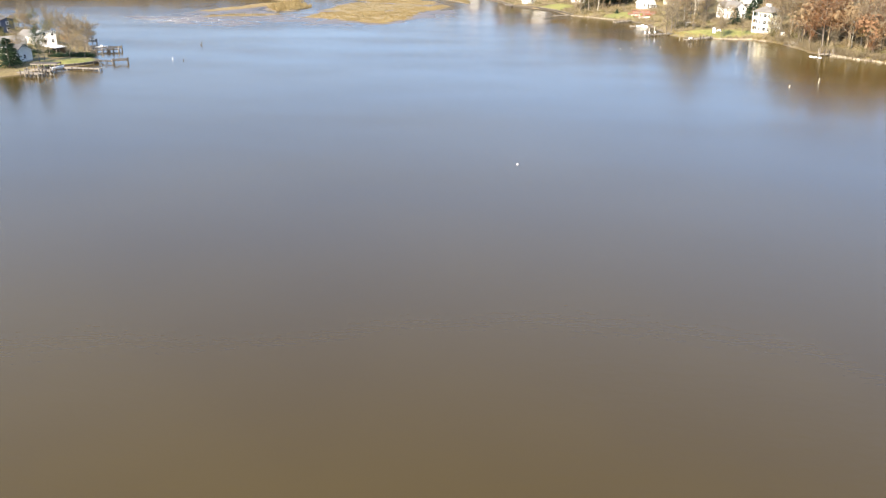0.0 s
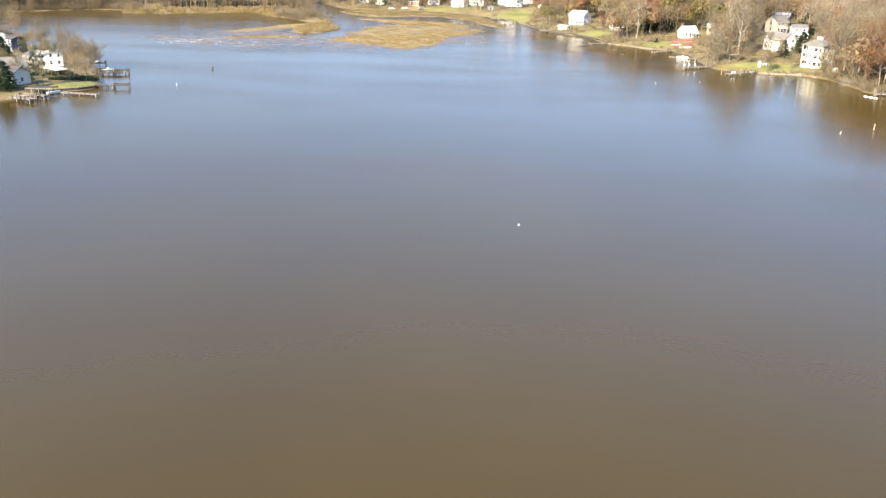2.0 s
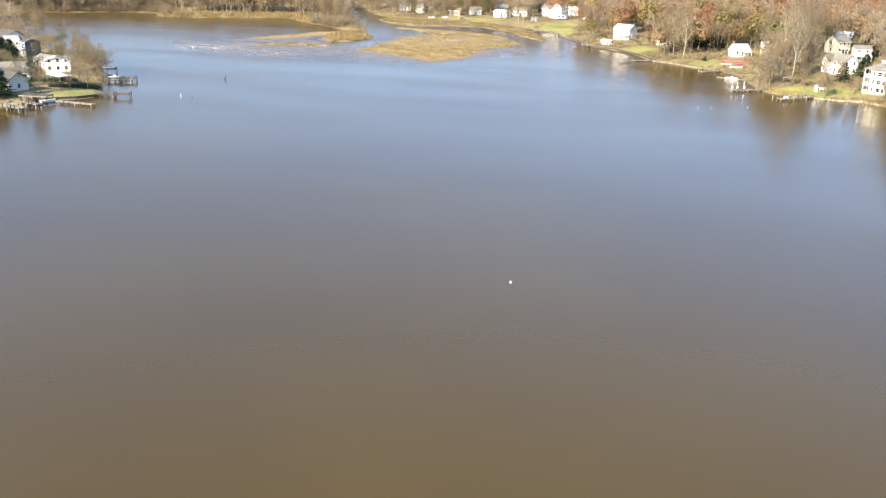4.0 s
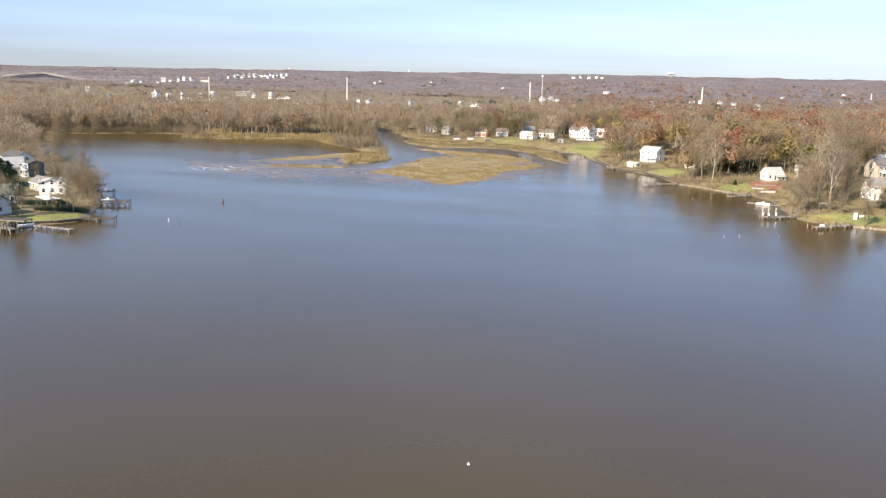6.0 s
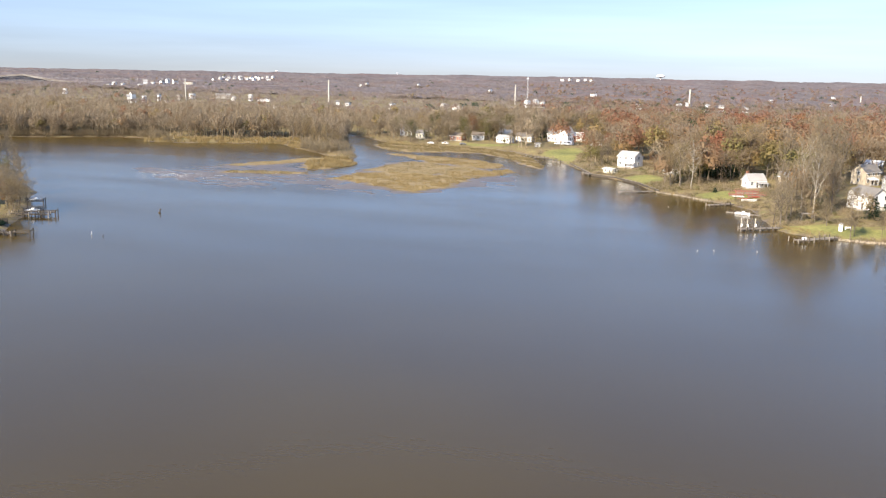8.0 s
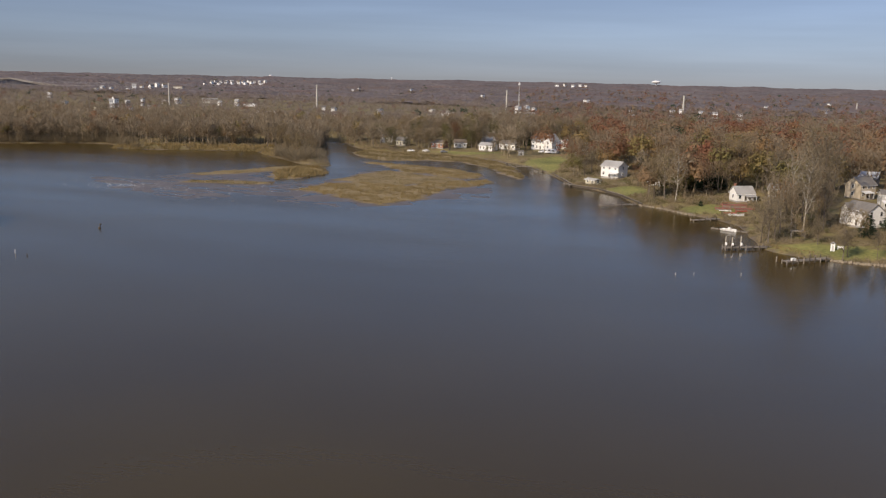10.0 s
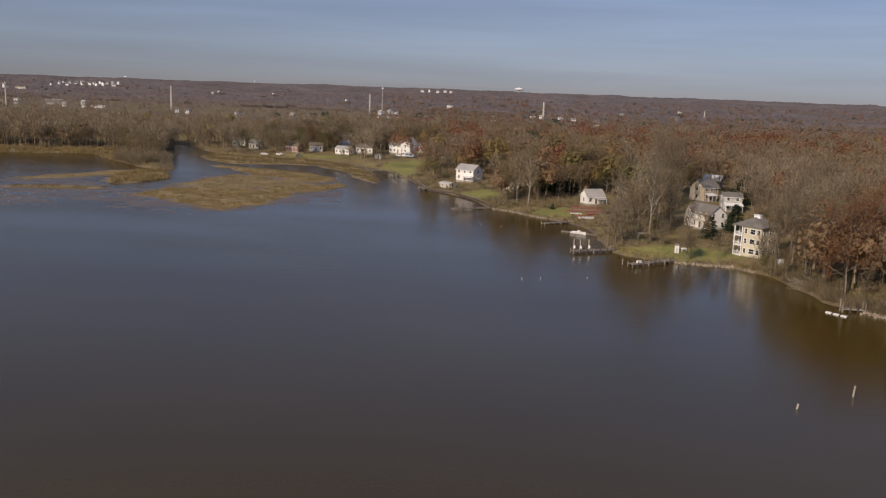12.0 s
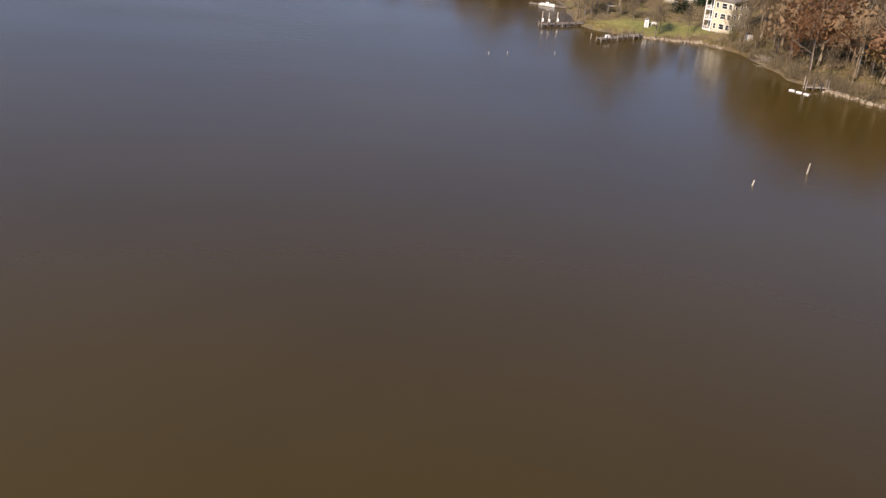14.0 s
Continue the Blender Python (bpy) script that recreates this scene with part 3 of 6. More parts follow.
def conifer_arrays(rng, tall, spread, tiers, boughs, width):
    starts, ways, lengths = [], [], []
    for i in range(tiers):
        s0 = 0.06 + 0.93 * i / tiers
        for j in range(boughs):
            g, s = rng.uniform(0, 2 * math.pi), s0 + rng.uniform(0, 1.2) / tiers
            reach = spread * max(1 - s, 0.0) ** 0.75 * rng.uniform(0.75, 1.1) + 0.025 * tall
            for q in np.linspace(0.25, 0.95, 4):
                w = np.array([math.cos(g) + rng.normal(0, 0.45), math.sin(g) + rng.normal(0, 0.45), rng.uniform(-0.35, 0.25)])
                starts.append((math.cos(g) * reach * q, math.sin(g) * reach * q, tall * s - 0.15 * reach * q))
                ways.append(w / np.linalg.norm(w))
                lengths.append(rng.uniform(0.5, 1.0) * (0.05 * tall + 0.25 * reach))
    return blade_arrays(rng, np.array(starts), np.array(ways), np.array(lengths), width)


TREE_KINDS = {
    "bare": dict(crown=TWIG, bark=BARK, label="tall leafless grey-brown tree with fine bare twigs", leaf=0),
    "pale": dict(crown=TWIG, bark=PALE_BARK, label="tall leafless tree with a pale forked trunk", leaf=0),
    "russet": dict(crown=RUSSET, bark=BARK, label="oak holding rust-brown autumn leaves", leaf=3),
    "gold": dict(crown=GOLD, bark=BARK, label="tree with thin golden-brown autumn leaves", leaf=3),
    "olive": dict(crown=OLIVE, bark=BARK, label="shrubby tree with dull olive leaves", leaf=4),
    "pine": dict(crown=NEEDLES, bark=BARK, label="open-crowned pine tree with dark green tufts", leaf=6),
    "green": dict(crown=NEEDLES, bark=BARK, label="dense dark green evergreen tree", leaf=0),
}
TREE_MESH = {}


def tree_meshes(kind, variant):
    """Trunk and crown of a tree 10 m tall, made once for each kind and variant."""
    if (kind, variant) not in TREE_MESH:
        rng = np.random.RandomState(100 + 17 * variant + 1000 * sorted(TREE_KINDS).index(kind))
        spec = TREE_KINDS[kind]
        if kind == "green":
            tv, tf = rod_arrays([(np.zeros(3), np.array([0, 0, 9.6]), 0.2, 0.03)], 6)
            cv, cf = conifer_arrays(rng, 10, 2.6 + 0.4 * variant, 26, 15, 0.32)
        else:
            rods, ends = skeleton_tree(rng, 10, 3.6 if kind != "russet" else 4.2, 13, 4, 7 if not spec["leaf"] else 4, 0.22 if kind in ("olive", "russet") else 0.32)
            tv, tf = rod_arrays(rods, 4 if kind == "pale" else 3)
            starts, ways, lengths = (np.array(c) for c in zip(*ends))
            cv, cf = blade_arrays(rng, starts, ways, lengths * 1.5, 0.05)
            if spec["leaf"]:
                lv, lf = leaf_arrays(rng, ends, spec["leaf"] + 5, 0.125, 0.30)
                cv, cf = np.concatenate([cv[: len(cv) // 3], lv]), np.concatenate([cf[: len(cf) // 3], lf + len(cv) // 3])
        cf = np.arange(len(cv)).reshape(-1, 3)
        TREE_MESH[kind, variant] = raw_mesh("trunk", tv, tf, spec["bark"]), raw_mesh("crown", cv, cf, spec["crown"])
    return TREE_MESH[kind, variant]


def tree(kind, x, y, tall, wide=1.0, turn=None, variant=None, label=""):
    variant = tree.count % 3 if variant is None else variant
    tree.count += 1
    trunk, crown = tree_meshes(kind, variant)
    ob = thing("tree", x, y, height(x, y) - 0.1, 0, label=label or TREE_KINDS[kind]["label"], category="tree", group="shoreline trees")
    s = tall / 10
    ob.matrix_basis = pose(x, y, height(x, y) - 0.1, 0, 0, tree.count * 73 if turn is None else turn) @ Matrix.Diagonal((s * wide, s * wide, s, 1))
    part("trunk", trunk, None, ob)
    part("crown", crown, None, ob)
    return ob


tree.count = 0

# cleared ground that the woods keep away from: x, y, radius
VILLAGE = [(-168, 622), (-151, 608), (-124, 600), (-112, 608), (-96, 620), (-91, 598), (-79, 604), (-58.5, 603), (-52, 600), (-42, 606), (-30, 577), (-34, 622), (-20, 640), (-66, 634), (-104, 650)]
CLEAR = [(hx + a, hy - b, r) for hx, hy in VILLAGE for a, b, r in ((0, 0, 7), (3, 11, 5.5))]
CLEAR += [(12, 440, 14), (2, 478, 13), (-46, 548, 17), (-50, 586, 11), (-70, 586, 8), (-92, 588, 9), (-112, 588, 7), (-130, 588, 8), (-66, 579, 5), (-28, 573, 12), (-24, 500, 14), (-12, 470, 10), (4, 466, 10), (-8, 478, 8)]
CLEAR += [(96, 327, 7), (94, 321, 6), (90, 366, 8), (88, 358, 8), (91, 374, 8), (93, 424, 8), (91, 416, 6), (45, 403, 15), (55, 418, 13), (77, 332, 14), (88, 334, 11), (101, 338, 10), (93, 380, 9), (98, 430, 9), (103, 402, 7), (70, 424, 8), (64, 400, 6), (80, 350, 8), (30, 410, 8), (52, 408, 9)]
CLEAR += [(90, 372, 7), (98, 376, 6), (90, 345, 8), (56, 395, 9), (55, 386, 8), (57, 405, 9), (95, 413, 8), (92, 399, 7), (100, 392, 7), (102, 420, 8), (104, 437, 8), (97, 366, 6), (60, 372, 7), (61, 386, 7), (59, 352, 6), (91.3, 369.8, 8), (89.3, 360.8, 6), (97.9, 428.4, 7), (95.9, 419.4, 6), (107.9, 476.5, 8)]
CLEAR += [(-168, 222, 14), (-183, 255, 13), (-200, 275, 10), (-236, 302, 11), (-266, 333, 10), (-152, 236, 16), (-190, 243, 11), (-160, 218, 12), (-212, 247, 8), (-214, 286, 8), (-252, 318, 8), (-172, 240, 9)]
CLEAR += [(-640, 980, 40), (-600, 860, 45), (-430, 930, 40)]


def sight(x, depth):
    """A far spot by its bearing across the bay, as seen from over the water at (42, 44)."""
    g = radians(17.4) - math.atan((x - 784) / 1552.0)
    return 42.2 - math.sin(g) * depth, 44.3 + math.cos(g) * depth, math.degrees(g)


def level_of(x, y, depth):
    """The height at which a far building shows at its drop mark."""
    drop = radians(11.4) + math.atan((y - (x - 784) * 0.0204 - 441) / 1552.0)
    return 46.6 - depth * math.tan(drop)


# far buildings: bearing mark, drop mark, distance, width, height, finish, label
HILL_BLOCKS = [
    (259, 148, 1900, 13, 12, PAINT, "white apartment block on the far hill"),
    (272, 147, 1930, 9, 8, PAINT, "white apartment block on the far hill"),
    (288, 148, 1920, 13, 11, PAINT, "white apartment block on the far hill"),
    (311, 147, 1950, 15, 13, WHITE, "pale apartment block on the far hill"),
    (298, 145, 1970, 12, 11, WHITE, "pale apartment block on the far hill"),
    (195, 149, 1850, 10, 5, PAINT, "white house on the far hill"),
    (205, 147, 1880, 12, 6, PAINT, "white house on the far hill"),
    (220, 148, 1860, 9, 5, PAINT, "white house on the far hill"),
    (250, 149, 1840, 12, 4, PAINT, "low white building on the far hill"),
    (335, 146, 1950, 34, 4, CONCRETE, "long pale wall on the far hill"),
]
TOWNHOUSES = [
    (378, 143, 2300, 10, 9, PAINT, "white townhouse on the far hill"),
    (390, 140, 2330, 10, 10, WHITE, "pale townhouse on the far hill"),
    (402, 142, 2320, 12, 9, PAINT, "white townhouse on the far hill"),
    (414, 140, 2340, 11, 9, WHITE, "pale townhouse on the far hill"),
    (426, 141, 2330, 12, 9, PAINT, "white townhouse on the far hill"),
    (437, 140, 2350, 11, 9, WHITE, "pale townhouse on the far hill"),
    (448, 142, 2330, 12, 9, PAINT, "white townhouse on the far hill"),
    (458, 140, 2350, 11, 9, WHITE, "pale townhouse on the far hill"),
    (474, 141, 2340, 16, 6, PAINT, "white townhouse row on the far hill"),
]
RIDGE_HOUSES = [
    (984, 143, 2600, 16, 9, PAINT, "white house on the ridge"),
    (998, 142, 2600, 14, 8, WHITE, "pale house on the ridge"),
    (1012, 144, 2600, 14, 8, PAINT, "white house on the ridge"),
    (1024, 143, 2610, 13, 8, PAINT, "white house on the ridge"),
    (1034, 143, 2600, 12, 8, WHITE, "pale house on the ridge"),
]
MIDDLE_HOUSES = [
    (1040, 168, 1500, 15, 5, PAINT, "white house in the middle woods"),
    (236, 170, 1150, 9, 10, PAINT, "white house above the woods"),
    (229, 172, 1140, 7, 7, WHITE, "pale house above the woods"),
    (282, 167, 1180, 4, 4, PAINT, "small pale house in the woods"),
    (442, 173, 1250, 7, 7, PAINT, "white block in the woods"),
    (464, 175, 1240, 22, 4, PAINT, "long white building in the woods"),
    (488, 192, 930, 12, 6, WHITE, "pale building at the wood's edge"),
    (502, 192, 935, 14, 5, CREAM, "low cream building at the wood's edge"),
    (340, 166, 1300, 12, 3, PAINT, "low white building in the woods"),
]
RED_WOOD_HOUSES = [
    (1190, 185, 1250, 8, 5, PAINT, "white house in the red woods"),
    (1204, 186, 1250, 6, 6, PAINT, "white house in the red woods"),
    (1240, 187, 1240, 6, 5, PAINT, "white house in the red woods"),
    (1264, 188, 1240, 10, 4, PAINT, "white house in the red woods"),
    (1306, 190, 1230, 9, 4, PAINT, "white house in the red woods"),
    (1452, 184, 1500, 10, 6, PAINT, "white house in the far woods"),
    (1458, 171, 1900, 9, 4, PAINT, "white house in the far woods"),
]
WESTERN_HOUSES = [
    (30, 174, 1150, 10, 6, PAINT, "white house in the western woods"),
    (45, 178, 1120, 6, 5, WHITE, "pale house in the western woods"),
    (160, 180, 1050, 9, 5, PAINT, "white house in the western woods"),
    (188, 179, 1060, 14, 4, PAINT, "white house in the western woods"),
    (12, 176, 1130, 5, 5, PAINT, "white house in the western woods"),
    (118, 156, 1500, 7, 4, PAINT, "white house in the western woods"),
]
EDGE_BUILDINGS = [
    (227, 200, 830, 20, 3, PAINT, "long white warehouse beyond the woods"),
    (270, 204, 810, 18, 3, CONCRETE, "low pale warehouse beyond the woods"),
    (805, 190, 1080, 20, 4, PAINT, "long white building beyond the village"),
    (778, 187, 1100, 8, 4, CONCRETE, "pale building beyond the village"),
    (925, 183, 1200, 10, 6, PAINT, "white building at the foot of the poles"),
    (940, 183, 1200, 9, 7, WHITE, "pale building at the foot of the poles"),
    (952, 184, 1200, 8, 5, PAINT, "white building at the foot of the poles"),
    (860, 160, 1700, 6, 4, PAINT, "white house on the wooded slope"),
    (735, 150, 2000, 6, 4, PAINT, "white house on the wooded slope"),
]
SCATTERED_HOUSES = [
    (14, 176, 1130, 6, 5, WHITE, "pale house among the far trees"),
    (56, 181, 1080, 7, 4, PAINT, "pale house among the far trees"),
    (88, 176, 1120, 6, 4, CREAM, "pale house among the far trees"),
    (139, 178, 1090, 6, 5, PAINT, "pale house among the far trees"),
    (150, 171, 1200, 5, 5, WHITE, "pale house among the far trees"),
    (206, 181, 1050, 6, 5, CREAM, "pale house among the far trees"),
    (256, 171, 1160, 6, 5, WHITE, "pale house among the far trees"),
    (262, 181, 1060, 7, 4, PAINT, "pale house among the far trees"),
    (294, 176, 1120, 6, 4, PAINT, "pale house among the far trees"),
    (318, 168, 1280, 8, 3, CONCRETE, "long pale building among the far trees"),
    (394, 167, 1330, 26, 3, CONCRETE, "long pale building among the far trees"),
    (412, 172, 1270, 7, 4, WHITE, "pale house among the far trees"),
]
SCATTERED_COTTAGES = [
    (594, 183, 1010, 6, 5, PAINT, "pale house among the far trees"),
    (612, 185, 1000, 7, 5, WHITE, "pale house among the far trees"),
    (634, 151, 2050, 8, 4, PAINT, "pale house among the far trees"),
    (645, 148, 2080, 7, 4, WHITE, "pale house among the far trees"),
    (280, 201, 820, 7, 4, WHITE, "pale house among the far trees"),
    (304, 199, 835, 6, 5, CREAM, "pale house among the far trees"),
    (476, 193, 925, 7, 4, WHITE, "pale house among the far trees"),
    (516, 190, 950, 9, 4, PAINT, "pale house among the far trees"),
    (690, 186, 1060, 7, 4, PAINT, "pale house among the far trees"),
    (1120, 186, 1240, 6, 4, WHITE, "pale house among the far trees"),
    (1350, 176, 1700, 7, 4, PAINT, "pale house among the far trees"),
]
UPPER_ROW = [(396 + 9.5 * i, 138 + (i * 7 % 3) * 0.8, 2420 + (i * 37 % 5) * 12, 9 + i * 5 % 4, 8 + i % 3, PAINT if i % 3 else WHITE, "white townhouse in the upper row on the far hill") for i in range(10)]
FAR_HOUSES = HILL_BLOCKS + TOWNHOUSES + RIDGE_HOUSES + MIDDLE_HOUSES + RED_WOOD_HOUSES + WESTERN_HOUSES + EDGE_BUILDINGS + SCATTERED_HOUSES + SCATTERED_COTTAGES + UPPER_ROW
FAR_CLEAR = [(-152, 492, 16), (-166, 506, 16), (-180, 524, 14), (-196, 540, 12), (-310, 545, 10)]
for hx, hy in ((-181, 263), (-198, 275), (-238, 301), (-229, 304), (-191, 246), (-252, 318), (-264, 332)):
    FAR_CLEAR += [(hx + 0.66 * k, hy - 0.75 * k, 6.5) for k in (6, 14, 22)]
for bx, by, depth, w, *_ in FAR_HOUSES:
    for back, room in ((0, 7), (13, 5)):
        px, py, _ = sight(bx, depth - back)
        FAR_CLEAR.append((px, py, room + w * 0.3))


def unit(v):
    return v / np.maximum(np.linalg.norm(v, axis=-1, keepdims=True), 1e-6)


def low_tree(rng, blades, trunk, spread, thick, leafy_crown, subs=2, twigs=3, middle=0.56):
    """A light tree 1 unit tall for the depth of the woods: boughs of twigs or leaves, lump by lump, on a forked trunk."""
    boughs = 12 if leafy_crown else 10
    way = rng.normal(0, 1, (boughs, 3))
    way[:, 2] = np.abs(way[:, 2]) * 1.1 - 0.25
    way = unit(way)
    mid = way * rng.uniform(0.5, 0.85, (boughs, 1)) * np.array([spread, spread, 0.92 - middle]) + np.array([0, 0, middle])
    pick = rng.randint(0, boughs, blades)
    out = unit(rng.normal(0, 1, (blades, 3)))
    reach = spread * rng.uniform(0.34, 0.58, boughs)[pick] * rng.uniform(0, 1, blades) ** (0.3 if leafy_crown else 0.5)
    starts = mid[pick] + out * reach[:, None] * np.array([1, 1, 0.85])
    starts[:, 2] = np.minimum(starts[:, 2], 0.97)
    facing = unit(out * 0.8 + way[pick] * 0.7 + np.array([0, 0, 0.15]) + rng.normal(0, 0.22, out.shape))
    if leafy_crown:
        turn = unit(np.cross(facing, rng.normal(0, 1, out.shape)))
        v, _ = blade_arrays(rng, starts, turn, rng.uniform(0.6, 1.3, blades) * thick * 2.6, thick * 2.4, facing)
    else:
        turn = unit(way[pick] * 0.5 + np.array([0, 0, 0.6]) + rng.normal(0, 0.5, out.shape))
        v, _ = blade_arrays(rng, starts, turn, rng.uniform(0.05, 0.12, blades), thick, facing)
    if not trunk:
        return v, 0
    rods, _ = skeleton_tree(rng, 1.0, spread, 9, subs, twigs, 0.3)
    rods = sorted(rods, key=lambda r: -r[2])[:trunk]
    starts = np.array([r[0] for r in rods])
    ways = np.array([r[1] - r[0] for r in rods])
    length = np.linalg.norm(ways, axis=1)
    tv, _ = blade_arrays(rng, starts, ways / length[:, None], length * 1.15, np.array([r[2] for r in rods]) * 2.6)
    return np.concatenate([tv, v]), len(tv)


def canopy(name, label):
    """The closed tree tops of the far hills, as one uneven sheet that lies open before the houses on the slopes."""
    r = np.random.RandomState(15)
    xs, ys = np.arange(-3950, 1560, 13.0), np.arange(1440, 3620, 13.0)
    x, y = (a.ravel() for a in np.meshgrid(xs, ys))
    x, y = x + r.uniform(-4, 4, len(x)), y + r.uniform(-4, 4, len(y))
    far = np.hypot(x, y)
    up = 2.0 + 3.5 * ramp01(y, 1440, 1560) + 2.6 * waves(x, y, 420, 61) + 1.6 * waves(x, y, 150, 62) + r.uniform(-1.8, 1.8, len(x))
    up += (3 + 6 * ramp01(x, -1700, -500)) * ramp01(far, 2300, 3000)
    z = land(x, y)[0] + up
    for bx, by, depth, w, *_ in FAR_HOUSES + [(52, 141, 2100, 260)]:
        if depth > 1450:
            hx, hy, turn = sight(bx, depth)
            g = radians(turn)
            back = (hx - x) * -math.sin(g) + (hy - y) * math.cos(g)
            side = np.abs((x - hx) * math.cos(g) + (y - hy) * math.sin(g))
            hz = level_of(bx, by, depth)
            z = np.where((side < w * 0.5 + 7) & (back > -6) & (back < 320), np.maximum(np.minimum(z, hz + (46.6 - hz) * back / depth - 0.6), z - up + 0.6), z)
    nx, ny = len(xs), len(ys)
    k = np.arange(nx * ny).reshape(ny, nx)
    quads = np.stack([k[:-1, :-1], k[:-1, 1:], k[1:, 1:], k[1:, :-1]], -1).reshape(-1, 4)
    mid = quads[:, 0]
    ok = (x[mid] > -60 - (y[mid] + 90) * 1.14) & (x[mid] < 140 + (y[mid] - 60) * 0.42)
    me = raw_mesh(name, np.stack([x, y, z], -1), quads[ok], HAZED_HILL_WOODS, smooth=True)
    return tagged(new(name, me), label, "woods", kind="stuff")


def low_conifer(rng, blades):
    v, _ = conifer_arrays(rng, 1.0, 0.26, 9, max(2, blades // 24), 0.06)
    return v, 0


def scatter(rng, count, x0, x1, y0, y1, off=3.0):
    """Random spots on dry wooded land inside a sector that fans out ahead."""
    x, y = rng.uniform(x0, x1, count), rng.uniform(y0, y1, count)
    h, lawn, meadow, mud, d, marsh = land(x, y)
    ok = (d > off) & (lawn < 0.1) & (marsh < -0.5) & (x > 60 - (y + 90) * 1.12) & (x < 70 + (y - 60) * 0.40)
    for cx, cy, cr in CLEAR + FAR_CLEAR:
        ok &= np.hypot(x - cx, y - cy) > cr * 1.08 + 1.2
    return x[ok], y[ok], h[ok]


def tint_of(rng, x, y):
    """Where the woods are grey and bare, rusty, golden or green, in drifts of one kind."""
    n = len(x)
    east = ramp01(x + 0.25 * (y - 500), -60, 40)
    near = 1 - ramp01(y, 470, 600)
    far = ramp01(y, 800, 1300)
    p, q = waves(x, y, 85, 31), waves(x, y, 55, 33)
    grove = ramp01(x, 55, 80) * (1 - ramp01(y, 430, 520)) * (1 - ramp01(x - 0.45 * (y - 300), 95, 120))
    east = east * (1 - 0.85 * grove)
    rust = east * (0.14 + 0.8 * ramp01(p + 0.25 * q, -0.05, 0.35)) * (0.4 + 0.6 * (1 - near)) * (1 - 0.75 * far) + (0.03 + 0.05 * ramp01(p, 0.1, 0.6)) * ramp01(y, 690, 760) * (1 - far)
    gold = east * ramp01(q - 0.3 * p, -0.45, 0.4) * (0.10 + 0.3 * near) + 0.02
    garden = ramp01(x, -25, 0) * (1 - ramp01(x, 62, 85)) * (1 - ramp01(y, 500, 540))
    rust, gold = rust * (1 - 0.75 * garden), gold + 0.25 * garden
    u, pick = rng.uniform(0, 1, n), rng.uniform(0, 1, n)
    tint = np.where(u < rust, rng.uniform(0.54, 0.73, n), np.where(u < rust + gold, np.where(pick > 0.55, rng.uniform(0.46, 0.6, n), rng.uniform(0.75, 0.92, n)), rng.uniform(0.0, 0.38, n) + 0.1 * east))
    return np.where((pick < 0.015 + 0.02 * near * east) & ((x > 10) | (y > 700)), 1.0, tint)


def woods(name, rng, spots, protos, green, tall, label, mat=None, extra=()):
    """One mesh of many trees at the given spots."""
    x, y, z = (np.concatenate([a, [e[k] for e in extra]]) for k, a in enumerate(spots))
    tints = tint_of(rng, x, y)
    own = len(x) - len(extra)
    vs, ts = [], []
    for i in range(len(x)):
        g, s = rng.uniform(0, 2 * math.pi), rng.uniform(*tall) if i < own else extra[i - own][3]
        v, bark = green[i % len(green)] if tints[i] > 0.95 else protos[1 if 0.42 < tints[i] < 0.95 else 0][i % 5]
        c, n = math.cos(g) * s, math.sin(g) * s
        w = np.empty_like(v)
        w[:, 0], w[:, 1], w[:, 2] = v[:, 0] * c - v[:, 1] * n + x[i], v[:, 0] * n + v[:, 1] * c + y[i], v[:, 2] * s + z[i] - 0.1
        vs.append(w)
        t = np.full(len(v), tints[i])
        t[:bark] = 0.0 if rng.uniform() < 0.3 else rng.uniform(0.12, 0.32)
        ts.append(t)
    v = np.concatenate(vs)
    me = raw_mesh(name, v, np.arange(len(v)).reshape(-1, 3), mat or WOODS, np.concatenate(ts))
    return tagged(new(name, me), label, "woods", kind="stuff")


rng = np.random.RandomState(5)
# trees that stand close in front of the far houses, up to their sills
screen = []
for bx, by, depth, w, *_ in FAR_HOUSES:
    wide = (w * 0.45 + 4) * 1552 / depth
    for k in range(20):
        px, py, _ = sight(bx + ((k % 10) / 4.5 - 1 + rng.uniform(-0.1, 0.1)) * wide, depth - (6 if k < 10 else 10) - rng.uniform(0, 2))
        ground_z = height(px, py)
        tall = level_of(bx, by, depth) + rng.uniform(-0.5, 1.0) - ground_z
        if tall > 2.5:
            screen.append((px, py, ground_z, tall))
near_protos = [[low_tree(rng, 330, 34, 0.32, 0.013, False, 4, 5) for _ in range(5)], [low_tree(rng, 400, 18, 0.36, 0.021, True, 4, 6, 0.54) for _ in range(5)]]
shore_protos = [[low_tree(rng, 112, 18, 0.27, 0.020, False, 3, 4, 0.44) for _ in range(5)], [low_tree(rng, 110, 10, 0.30, 0.031, True, 3, 4) for _ in range(5)]]
mid_protos = [[low_tree(rng, 52, 6, 0.40, 0.040, False) for _ in range(5)], [low_tree(rng, 58, 4, 0.42, 0.050, True) for _ in range(5)]]
hill_protos = [[low_tree(rng, 20, 0, 0.42, 0.075, False) for _ in range(5)], [low_tree(rng, 22, 0, 0.42, 0.085, True) for _ in range(5)]]
near_green = [low_tree(rng, 420, 12, 0.33, 0.021, True, 4, 6) for _ in range(3)]
far_green = [low_tree(rng, 60, 4, 0.42, 0.050, True), low_conifer(rng, 72)]
hill_green = [low_tree(rng, 22, 0, 0.42, 0.085, True)]
